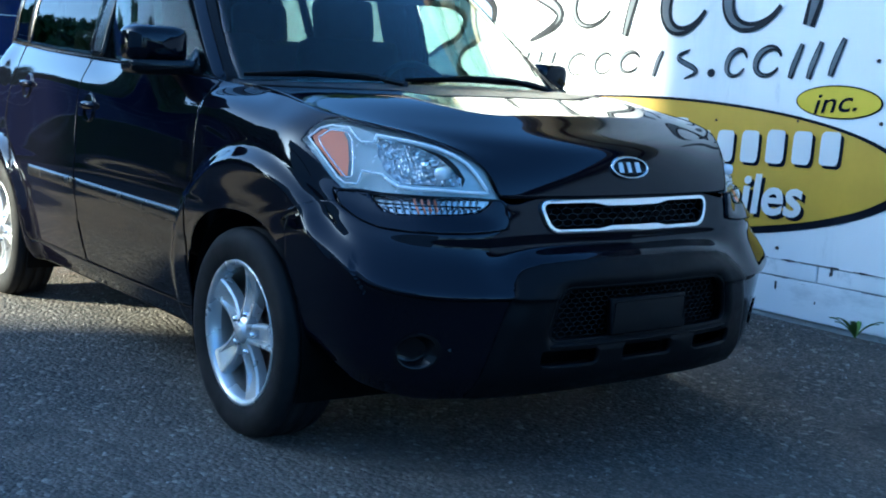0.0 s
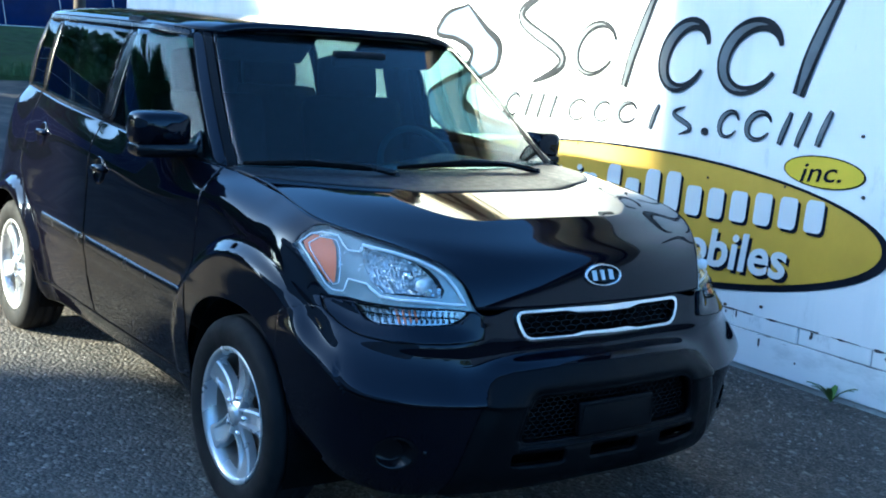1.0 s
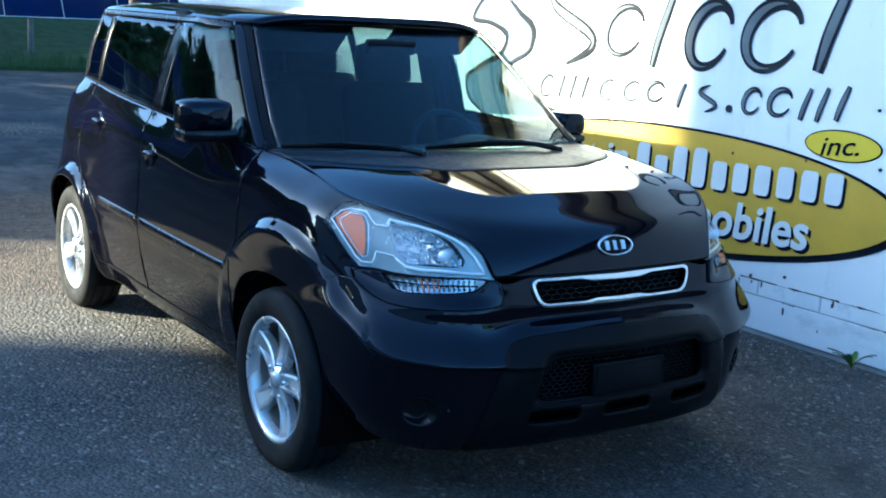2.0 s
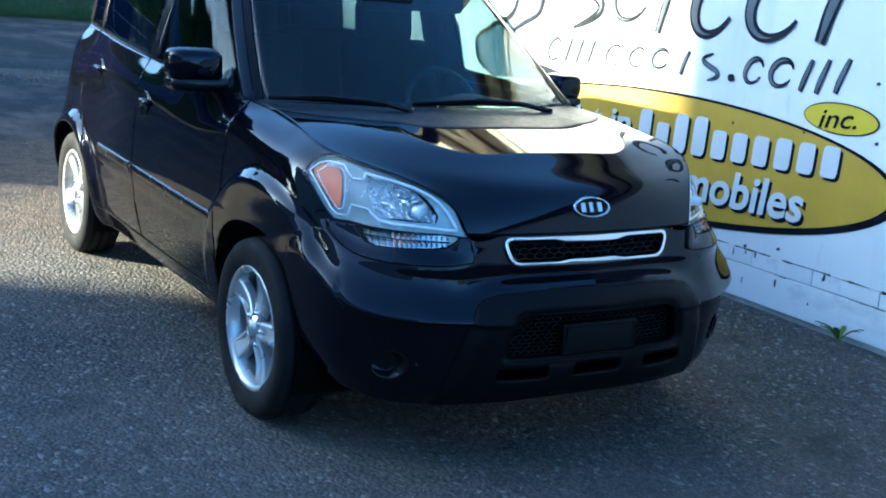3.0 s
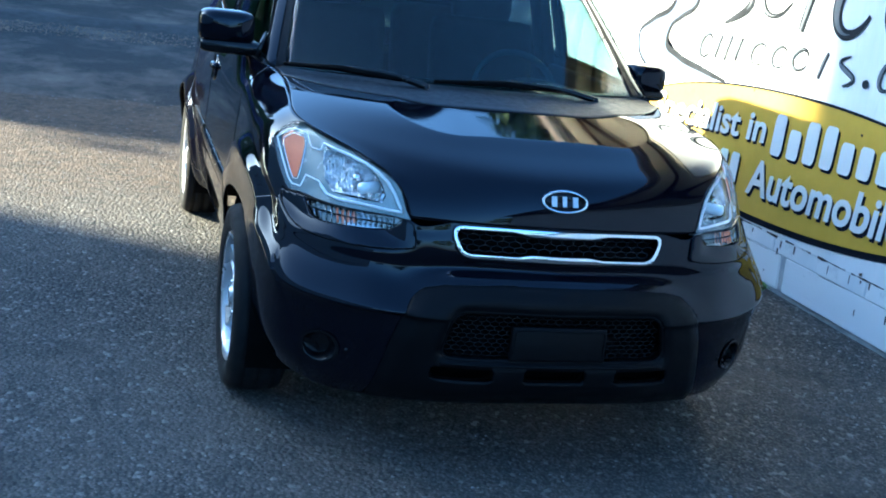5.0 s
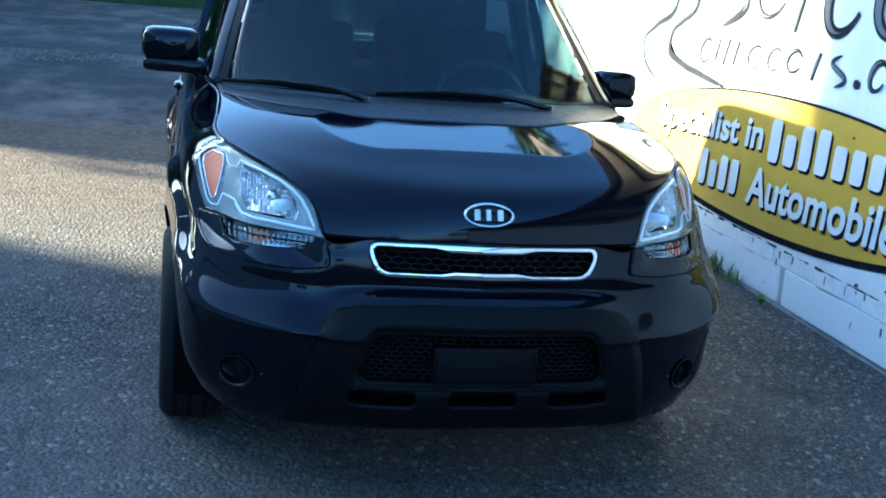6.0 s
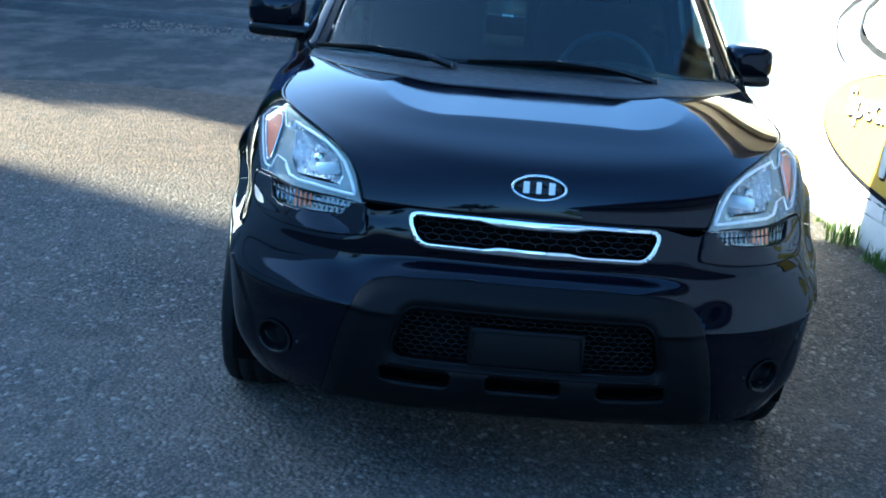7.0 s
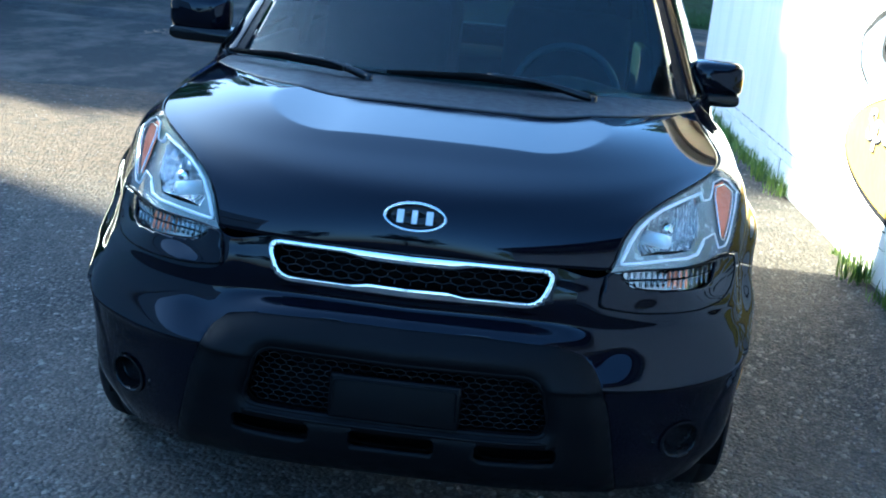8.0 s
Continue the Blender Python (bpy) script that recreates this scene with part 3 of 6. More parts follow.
NET[:9, 8, 0] = NET[:9, 10, 0] - .007
NET[:5, 5:7, 0] += .003
HUBS = ((0.89, 0.310), (3.39, 0.316))
ARCH = 0.368


def net_at(net, rows, cols):
    """Places of a control net at fractional rows and columns."""
    across = np.stack([hermite(STEPS, r, cols) for r in net])
    return hermite(np.arange(len(net)), across, rows)


STEPS = chords(NET[4])


CREST = np.polyfit((.17, .24, .31, .385, .44, .50, .53), (.522, .547, .577, .612, .648, .696, .726), 3)[::-1].tolist()


def flare(p):
    """Swells the flanks round the wheel arches."""
    x, y, z = p
    if x < 0.5:
        return p
    for hy, hz in HUBS:
        r = math.hypot(y - hy, z - hz)
        if r < 0.64 and z > 0.1:
            ease = lambda q: min(1.0, max(0.0, q)) ** 2 * (3 - 2 * min(1.0, max(0.0, q)))
            if y < 1.8:                                    # a broad flare whose upper edge runs on into the bumper's ridge
                d = math.hypot(y - 0.87, z - 0.31) - 0.535 if y > 0.5 else 0.73 * (z - (CREST[0] + y * (CREST[1] + y * (CREST[2] + y * CREST[3]))))
                k = ease((z - 0.12) / 0.10) * ease((y - 0.20) / 0.28) * (1 - 0.45 * ease((y - 1.02) / 0.25))
                x += 0.036 * ease((0.034 - d) / 0.056) * k
            else:
                x += 0.037 * ease((0.45 - r) / 0.066)
    return (x, y, z)


def skin_rows():
    cols = np.unique(np.r_[np.linspace(0, STEPS[8], 180), np.linspace(STEPS[8], STEPS[13], 150), np.linspace(STEPS[13], STEPS[16], 26)])
    rows = np.linspace(0, 10, 112)
    p = net_at(NET, rows, cols)
    return np.array([[flare(q) for q in line] for line in p])


def ring_poly(cy, cz, r, n=44):
    square = lambda c: math.copysign(abs(c) ** 0.88, c)
    return [(cy + r * square(math.cos(k * math.tau / n)), cz + r * square(math.sin(k * math.tau / n))) for k in range(n)]


SKIN_GRID = skin_rows()


def skin_tree():
    """Places and smooth normals of the whole lower skin, to shade the cut panels by."""
    g = SKIN_GRID
    n = np.cross(np.gradient(g, axis=1), np.gradient(g, axis=0)).reshape(-1, 3)
    n /= np.linalg.norm(n, axis=1)[:, None] + 1e-9
    flat = g.reshape(-1, 3)
    side = np.sign(((flat - (0, 2.0, 0.6)) * n).sum(axis=1).mean())
    tree = kdtree.KDTree(len(flat))
    for i, c in enumerate(flat):
        tree.insert(c, i)
    tree.balance()
    return tree, n * side


SKIN_TREE, SKIN_NORMALS = skin_tree()


def shade_by_skin(ob):
    out = []
    for v in ob.data.vertices:
        sg = -1.0 if v.co.x < 0 else 1.0
        n = Vector((0, 0, 0))
        for _, i, d in SKIN_TREE.find_n((abs(v.co.x), v.co.y, v.co.z), 4):
            n += Vector(SKIN_NORMALS[i]) / (d + 1e-4)
        n.normalize()
        out.append((n.x * sg, n.y, n.z))
    ob.data.normals_split_custom_set_from_vertices(out)
    return ob


car = base_of("car", "black compact box-shaped hatchback parked beside the painted wall", "car")

# outlines in the front view (x, z) and side view (y, z)
LAMP = [(.460, .775), (.470, .801), (.486, .841), (.510, .878), (.542, .906), (.590, .929), (.640, .944), (.690, .961), (.735, .975), (.765, .965), (.797, .938), (.820, .908), (.812, .870), (.797, .815), (.782, .784), (.745, .785), (.715, .780), (.668, .779), (.604, .779), (.53, .779)]
PARK = [(.488, .772), (.56, .774), (.64, .775), (.70, .776), (.742, .774), (.733, .747), (.728, .734), (.709, .727), (.648, .731), (.577, .734), (.522, .739), (.497, .760)]
BEZEL = [(.456, .776), (.452, .745), (.445, .704), (.450, .695), (.50, .690), (.56, .687), (.63, .685), (.70, .685), (.755, .692), (.785, .712), (.803, .745), (.800, .779), (.74, .779), (.68, .781), (.60, .776), (.53, .772)]


def mouth(w0, w1, z0, z1, r=0.03, n=6):
    """A trapezium with rounded corners, w0 half wide below and w1 above."""
    corners = [Vector(c) for c in ((w1, z1), (-w1, z1), (-w0, z0), (w0, z0))]
    pts = []
    for i, c in enumerate(corners):
        a, b = (corners[i - 1] - c).normalized(), (corners[(i + 1) % 4] - c).normalized()
        for k in range(n):
            s = k / (n - 1)
            q = c + a * r * (1 - s) ** 2 + b * r * s ** 2
            pts.append((q.x, q.y))
    return pts


GRILLE = mouth(.314, .346, .680, .773, .040)
GUARD = [(-.552, .20), (-.530, .30), (-.513, .38), (-.498, .447), (-.484, .490), (-.470, .527), (-.450, .562), (-.420, .586), (-.36, .602), (-.20, .613), (.20, .613), (.36, .602), (.420, .586), (.450, .562), (.470, .527), (.484, .490), (.498, .447), (.513, .38), (.530, .30), (.552, .20)][::-1]
INTAKE = mouth(.368, .332, .388, .540, .045)
SLOTS = ((-.385, -.195), (-.100, .100), (.195, .385))
FOG = (.690, .364, .047)


def half_skin():
    bm = bmesh.new()
    grid(bm, SKIN_GRID)
    bmesh.ops.remove_doubles(bm, verts=bm.verts, dist=1e-5)
    return bm


def both(bm):
    """The half and its mirror image in one bmesh, joined down the middle."""
    m = mirrored(bm)
    me = bpy.data.meshes.new("half")
    m.to_mesh(me)
    m.free()
    bm.from_mesh(me)
    bpy.data.meshes.remove(me)
    bmesh.ops.remove_doubles(bm, verts=bm.verts, dist=1e-4)
    return bm


def skirt_edge(bm, depth):
    """Turns the open edges of a front shell backwards."""
    edges = [e for e in bm.edges if e.is_boundary]
    got = bmesh.ops.extrude_edge_only(bm, edges=edges)["geom"]
    for v in got:
        if isinstance(v, bmesh.types.BMVert):
            v.co.y += depth


def build_lower_body():
    bm = half_skin()
    flank = lambda c: c.x > 0.5
    for hy, hz in HUBS:
        gone = cut(bm, ring_poly(hy, hz, ARCH), (1, 2), flank)
        bmesh.ops.delete(bm, geom=gone, context="FACES")
    low = [f for f in bm.faces if f.calc_center_median().x > 0.5 and any(abs(f.calc_center_median().y - hy) < ARCH - 0.005 and f.calc_center_median().z < 0.31 for hy, _ in HUBS)]
    bmesh.ops.delete(bm, geom=low, context="FACES")
    front = lambda c: c.y < 0.9
    lamp_face = take(bm, cut(bm, LAMP, (0, 2), front))
    park_face = take(bm, cut(bm, PARK, (0, 2), front))
    bezel = take(bm, cut(bm, BEZEL, (0, 2), front))
    fog = cut(bm, [(FOG[0] + u, FOG[1] + w) for u, w in ellipse(0, 0, FOG[2], FOG[2], 24)], (0, 2), front)
    bmesh.ops.delete(bm, geom=fog, context="FACES")
    door_f = take(bm, cut(bm, [(1.255, .30), (2.33, .30), (2.37, 1.3), (1.30, 1.3), (1.235, .95)], (1, 2), flank))
    door_r = take(bm, cut(bm, [(2.33, .30), (2.98, .30), (3.02, .45), (3.14, .66), (3.33, .80), (3.36, 1.3), (2.37, 1.3)], (1, 2), flank))
    fender = take(bm, cut(bm, [(.30, .764), (.515, .744), (.60, .71), (.62, .15), (1.255, .15), (1.255, .30), (1.235, .95), (1.30, 1.3), (.30, 1.3)], (1, 2), lambda c: c.x > 0.6))
    tail = take(bm, [f for f in bm.faces if f.calc_center_median().y > 1.2])
    both(bm)
    both(tail)
    near = lambda c: c.y < 0.5
    grille_hole = cut(bm, GRILLE, (0, 2), near)
    bmesh.ops.delete(bm, geom=grille_hole, context="FACES")
    guard = take(bm, cut(bm, GUARD, (0, 2), near))
    hole = cut(guard, INTAKE, (0, 2), near)
    bmesh.ops.delete(guard, geom=hole, context="FACES")
    for x0, x1 in SLOTS:
        cx, w = (x0 + x1) / 2, (x1 - x0) / 2
        hole = cut(guard, [(cx + u, q) for u, q in mouth(w, w, .324, .366, .012, 4)], (0, 2), near)
        bmesh.ops.delete(guard, geom=hole, context="FACES")
    def to_line(u, w, poly):
        best = 9.0
        for (x1, z1), (x2, z2) in zip(poly, poly[1:] + poly[:1]):
            dx, dz = x2 - x1, z2 - z1
            k = max(0.0, min(1.0, ((u - x1) * dx + (w - z1) * dz) / (dx * dx + dz * dz + 1e-12)))
            best = min(best, math.hypot(u - x1 - k * dx, w - z1 - k * dz))
        return best

    for v in guard.verts:                       # a rounded frame that stands proud of the bumper
        d_out, d_in = to_line(v.co.x, v.co.z, GUARD), to_line(v.co.x, v.co.z, INTAKE)
        swell = math.sin(math.pi / 2 * min(1, d_out / .045)) * math.sin(math.pi / 2 * min(1, (d_in + .006) / .035))
        v.co.y -= 0.004 + 0.018 * swell
    skirt_edge(guard, 0.03)
    shade_by_skin(panel("bumper", bm, PAINT, car, "gloss black front bumper", thick=0.004, seam=0))
    panel("bumper_guard", guard, PLASTIC, car, "textured grey-black plastic bumper guard", thick=0.03)
    panel("rear_body", tail, PAINT, car)
    for sgn, tagname in ((1, "l"), (-1, "r")):
        for v in (bezel.verts if sgn > 0 else ()):
            v.co.y -= 0.009                       # a proud lip along its lower edge
        shade_by_skin(panel("lamp_bezel", bezel.copy() if sgn > 0 else mirrored(bezel), PAINT, car, "gloss black surround below the headlamp", thick=0.016))
        for nm, b in (("front_fender", fender), ("front_door", door_f), ("rear_door", door_r)):
            shade_by_skin(panel(nm, b.copy() if sgn > 0 else mirrored(b), PAINT, car, thick=0.004 if b is fender else 0.012, seam=0 if b is fender else 0.0014))
    return lamp_face, park_face


LAMP_FACE, PARK_FACE = build_lower_body()

# bonnet and the scuttle panel behind it
EDGE = np.array([(.466, .158, .790), (.500, .208, .880), (.592, .322, .941), (.700, .485, .977), (.752, .64, 1.001), (.746, .82, 1.030), (.735, 1.10, 1.062)]) - DROP
MID = np.array([(0, .115, .79), (0, .123, .84), (0, .145, .89), (0, .198, .934), (0, .305, .975), (0, .43, 1.022), (0, .68, 1.0625)]) - DROP
BEND = np.array([2.4, 2.4, 2.4, 2.6, 3.0, 3.3, 3.3])


def build_bonnet():
    k = chords((EDGE + MID) / 2)
    s = np.r_[np.linspace(0, k[4], 60)[:-1], np.linspace(k[4], k[6], 90)]
    e, m, bend = spline(k, EDGE, s), spline(k, MID, s), spline(k, BEND, s)
    t = np.linspace(-1, 1, 181)
    p = np.zeros((len(s), len(t), 3))
    for j, q in enumerate(t):
        a = abs(q)
        p[:, j, 0] = e[:, 0] * q
        p[:, j, 1] = m[:, 1] + (e[:, 1] - m[:, 1]) * a**bend
        p[:, j, 2] = m[:, 2] + (e[:, 2] - m[:, 2]) * a**2.6
    for j in range(p.shape[1]):                            # the flat ramp sunk into the back of the bonnet
        q = max(0.0, (abs(p[-1, j, 0]) - 0.24) / 0.225)
        if q < 1:
            front = 0.395 + 0.30 * (1 - math.sqrt(1 - q * q))
            level = float(np.interp(front, p[:, j, 1], p[:, j, 2]))
            deep = p[:, j, 1] > front
            p[deep, j, 2] = np.minimum(p[deep, j, 2], level + 0.150 * (p[deep, j, 1] - front))
    bm = bmesh.new()
    grid(bm, p)
    panel("bonnet", bm, PAINT, car, "gloss black bonnet reflecting the sky")
    back = p[-1] + (0, 0, 0.001)
    front = [(0.738 * q, 1.035 + 0.255 * abs(q) ** 2.1, 1.069 - 0.012 * abs(q) ** 3) for q in t]
    rows = np.array([[np.array(a) * (1 - w) + np.array(b) * w + (0, 0, 0.003 * math.sin(w * math.pi)) for a, b in zip(back, front)] for w in np.linspace(0, 1, 12)])
    bm = bmesh.new()
    grid(bm, rows)
    panel("scuttle_panel", bm, SCUTTLE, car, "smooth black scuttle panel below the windscreen", seam=0)


build_bonnet()

# greenhouse: rows from the belt to the roof rail
G0 = [(0, 1.03, 1.085), (.40, 1.10, 1.085), (.705, 1.262, 1.068), (.765, 1.30, 1.074), (.800, 1.46, 1.085), (.802, 2.3, 1.125), (.788, 2.95, 1.155), (.758, 3.39, 1.18), (.722, 3.72, 1.18), (.63, 3.92, 1.10), (.30, 3.98, 1.07), (0, 3.985, 1.07)]
G1 = [(0, 1.27, 1.235), (.39, 1.333, 1.235), (.665, 1.455, 1.222), (.720, 1.50, 1.225), (.765, 1.63, 1.235), (.766, 2.3, 1.262), (.755, 2.95, 1.28), (.740, 3.39, 1.295), (.708, 3.70, 1.295), (.61, 3.90, 1.24), (.30, 3.96, 1.22), (0, 3.965, 1.22)]
G2 = [(0, 1.52, 1.390), (.37, 1.56, 1.390), (.618, 1.645, 1.378), (.668, 1.70, 1.383), (.720, 1.80, 1.390), (.722, 2.3, 1.400), (.720, 2.95, 1.408), (.71, 3.39, 1.408), (.685, 3.67, 1.405), (.58, 3.86, 1.38), (.30, 3.92, 1.38), (0, 3.925, 1.38)]
G3 = [(0, 1.76, 1.535), (.34, 1.785, 1.533), (.568, 1.83, 1.522), (.612, 1.885, 1.530), (.662, 1.975, 1.537), (.668, 2.3, 1.542), (.668, 2.95, 1.549), (.66, 3.39, 1.552), (.635, 3.62, 1.554), (.54, 3.80, 1.555), (.30, 3.86, 1.562), (0, 3.865, 1.562)]
GNET = np.array([G0, G1, G2, G3], float) - DROP
GSTEPS = chords(GNET[1])


def green(u0, u1, v0, v1, nu=24, nv=16):
    """A stretch of the greenhouse between stations u0 to u1 (fractional) and rows v0 to v1."""
    cols = np.interp(np.linspace(u0, u1, nu), np.arange(12), GSTEPS)
    across = np.stack([hermite(GSTEPS, r, cols) for r in GNET])
    return hermite(np.arange(4), across, np.linspace(v0, v1, nv))


def even_out(p):
    """Side glass with one gentle bend, so that mirrored lines stay straight."""
    y, z = p[..., 1].ravel() - 2.4, p[..., 2].ravel() - 1.3
    a = np.stack([np.ones_like(y), y, z, y * y, y * z, z * z], 1)
    fit = a @ np.linalg.lstsq(a, p[..., 0].ravel(), rcond=None)[0]
    q = p.copy()
    q[..., 0] = fit.reshape(p.shape[:2])
    return q


def even_screen(p):
    """Windscreen bent evenly both ways, as one pane of pressed glass."""
    x2, v = p[..., 0].ravel() ** 2, np.repeat(np.linspace(0, 1, p.shape[0]), p.shape[1])
    a = np.stack([np.ones_like(v), v, v * v, v**3, x2, x2 * v, x2 * v * v], 1)
    w = (1 + 4 * (x2 > .9 * x2.max()))[:, None]
    q = p.copy()
    for k in (1, 2):
        q[..., k] = (a @ np.linalg.lstsq(a * w, p[..., k].ravel() * w[:, 0], rcond=None)[0]).reshape(p.shape[:2])
    return q


def sheet(p):
    bm = bmesh.new()
    grid(bm, p)
    return bm


def build_greenhouse():
    half = green(0, 2, 0, 3, 24, 24)
    full = np.concatenate([half[:, :0:-1] * (-1, 1, 1), half], axis=1)
    panel("windscreen", sheet(even_screen(full)), SCREEN, car, "clear windscreen with a dark border", thick=0.005, seam=0)
    for sgn in (1, -1):
        def add(name, p, mat, label="", thick=0.012, gap=0.002):
            return panel(name, sheet(p * (sgn, 1, 1)), mat, car, label, thick, gap)
        # Inner part of the pillar, made matt black to suppress the wall's reflection.
        add("matt_pillar_strip", green(2, 2.5, 0, 3, 8, 24), PLASTIC, "matt black pillar strip added to keep off the wall reflection", 0.012, 0)
        add("front_pillar", green(2.5, 3.12, 0, 3, 10, 24), PAINT)
        add("front_window", even_out(green(3.12, 4.95, 0.06, 2.8, 30, 20)), CLEAR, "clear front side window", 0.004, 0)
        add("window_top_frame", green(3.12, 7.9, 2.8, 3, 40, 4), SATIN)
        add("window_sill_trim", green(3.12, 7.9, 0, 0.06, 40, 3), SATIN)
        add("middle_pillar", green(4.95, 5.15, 0.06, 2.8, 5, 16), SATIN)
        add("rear_window", even_out(green(5.15, 6.75, 0.06, 2.8, 30, 20)), TINTED, "dark tinted rear side window", 0.004, 0)
        add("window_bar", green(6.75, 6.9, 0.06, 2.8, 4, 16), SATIN)
        add("quarter_window", even_out(green(6.9, 7.55, 0.06, 2.8, 12, 16)), TINTED, "", 0.004, 0)
        add("rear_quarter_trim", green(7.55, 7.9, 0.06, 2.8, 6, 16), SATIN)
        add("rear_pillar", green(7.9, 9.6, 0, 3, 16, 16), PAINT)
    back = green(9.6, 11, 0, 3, 16, 16)
    full = np.concatenate([back[:, ::-1], (back * (-1, 1, 1))[:, 1:]], axis=1)
    panel("tailgate_window", sheet(full), CLEAR, car, "", 0.005, 0)
    # roof
    ys = np.linspace(0, 1, 36)
    edge = green(2, 10, 3, 3.0, 90, 2)[0]
    ts = np.linspace(-1, 1, 41)
    p = np.zeros((36, 41, 3))
    for i, s in enumerate(ys):
        y = 1.80 + s * 2.04
        xe = float(np.interp(y, [1.80, 1.885, 1.975, 2.3, 3.39, 3.62, 3.80, 3.86], [.545, .612, .662, .668, .66, .635, .56, .50]))
        ze = 1.521
        crown = 0.062 * math.sin(math.pi * min(1, 0.12 + s * 0.86)) ** 0.5
        for j, q in enumerate(ts):
            a = abs(q)
            yy = y - 0.06 * (1 - a**2) * (1 - s) ** 6 + 0.03 * (1 - a**2) * s**6
            p[i, j] = xe * q, yy, ze + 0.030 * s + crown * (1 - a**6)
    panel("roof", sheet(p), PAINT, car, "gloss black roof", 0.03, 0)


build_greenhouse()


# wheels
def lathe(bm, profile, n=64):
    """Turns (radius, out) pairs round the wheel's axis, which lies along x."""
    p = np.array([[(o, r * math.cos(a), r * math.sin(a)) for r, o in profile] for a in np.linspace(0, math.tau, n, endpoint=False)])
    grid(bm, p, close_u=True)


def build_wheel():
    """A wheel whose outer face looks to -x, its hub at the origin."""
    w = new("wheel")
    bm = bmesh.new()
    lathe(bm, [(.215, .06), (.222, -.080), (.226, -.090), (.245, -.099), (.278, -.105), (.300, -.100), (.314, -.088), (.321, -.070), (.323, -.054), (.316, -.052), (.316, -.045), (.324, -.043), (.325, -.006), (.317, -.004), (.317, .004), (.325, .006), (.324, .043), (.316, .045), (.316, .052), (.323, .054), (.316, .080), (.29, .095), (.23, .09), (.215, .06)])
    tyre = part("tyre", bm, RUBBER, w, "worn black tyre")
    bm = bmesh.new()
    lathe(bm, [(.200, .08), (.200, -.04), (.206, -.070), (.222, -.086), (.226, -.090), (.222, -.094), (.212, -.090), (.204, -.080), (.200, -.058), (.198, -.050)])
    rim = part("rim", bm, ALLOY, w, "silver five twin-spoke alloy rim")
    # Coloured darker than the rim so the gaps between spokes read as shade.
    bm = bmesh.new()
    lathe(bm, [(.1985, -.050), (.193, -.02), (.190, .05), (.05, .056)])
    part("barrel", bm, surface("shaded_barrel", (.30, .28, .25), .45, metal=.5, vary=.45, scale=18), w, "inner barrel coloured dark for the shade behind the spokes")
    for k in range(5):
        bm = bmesh.new()
        a0 = k * math.tau / 5 - math.pi / 2
        rows = []
        for s in np.linspace(0, 1, 11):
            r = 0.036 + s * 0.168
            half = 0.031 + 0.013 * s ** 1.2
            depth = -0.080 + 0.016 * math.sin(s * math.pi * .9) - 0.006 * s
            sink = 0.019 * min(1, s * 5) * max(0.0, 1 - max(0.0, s - .45) / .45)
            d, t = (math.cos(a0), math.sin(a0)), (-math.sin(a0), math.cos(a0))
            row = []
            for u, o in ((-1.05, .034), (-1, .006), (-.86, 0), (-.62, 0.0), (-.48, sink), (.48, sink), (.62, 0.0), (.86, 0), (1, .006), (1.05, .034)):
                row.append((depth + o, r * d[0] + u * half * t[0], r * d[1] + u * half * t[1]))
            rows.append(row)
        grid(bm, np.array(rows))
        part("spoke", bm, ALLOY, w, smooth=False)
    bm = bmesh.new()
    lathe(bm, [(.001, -.092), (.026, -.091), (.030, -.088), (.032, -.082), (.036, -.078), (.046, -.070), (.052, -.058), (.054, -.03)], 40)
    part("hub_cap", bm, ALLOY, w)
    for k in range(5):
        a = k * math.tau / 5 - math.pi / 2
        bm = bmesh.new()
        rod(bm, (-.05, .060 * math.cos(a), .060 * math.sin(a)), (-.080, .060 * math.cos(a), .060 * math.sin(a)), .0095, .0085, 6)
        part("wheel_nut", bm, CHROME, w)
    bm = bmesh.new()
    lathe(bm, [(.05, -.02), (.135, -.02), (.137, -.012), (.05, -.012)], 40)
    part("brake_disc", bm, STEEL, w)
    bm = bmesh.new()
    box(bm, (-.012, .085, .07), (.06, .06, .11), None, .01)
    part("brake_caliper", bm, DARK, w)
    return w


wheel = build_wheel()
wheel.parent = car
for m in (Matrix.Translation((-.800, 3.39, .306)), Matrix.Translation((.778, .858, .305)) @ pose(0, 0, 0, 0, 0, 180), Matrix.Translation((.795, 3.39, .313)) @ pose(0, 0, 0, 0, 0, 180)):
    copy_thing(wheel, m)
wheel.location = (-.802, .858, .303)
wheel.rotation_euler = (radians(-21), 0, 0)


def build_arches():
    for hy, hz in HUBS:
        for sgn in (1, -1):
            bm = bmesh.new()
            p = np.array([[(sgn * x, hy + r * math.cos(a), hz + r * math.sin(a)) for x, r in ((.86, ARCH + .004), (.45, ARCH + .02), (.45, .05))] for a in np.linspace(radians(-25), radians(205), 40)])
            grid(bm, p)
            part("wheel_arch_liner", bm, DARK, car)


build_arches()
bm = bmesh.new()
box(bm, (0, 2.2, .25), (1.30, 3.2, .08), None, .02)
part("floor_pan", bm, DARK, car)
bm = bmesh.new()
box(bm, (0, .40, .47), (.92, .44, .44), None, .02)
box(bm, (0, .36, .46), (1.22, .22, .40), None, .02)
box(bm, (0, .70, .70), (.96, .9, .36), None, .02)
part("engine_bay", bm, DARK, car)

# ---- the car's lamps, grille and fittings ----
SKIN = SKIN_GRID.reshape(-1, 3)


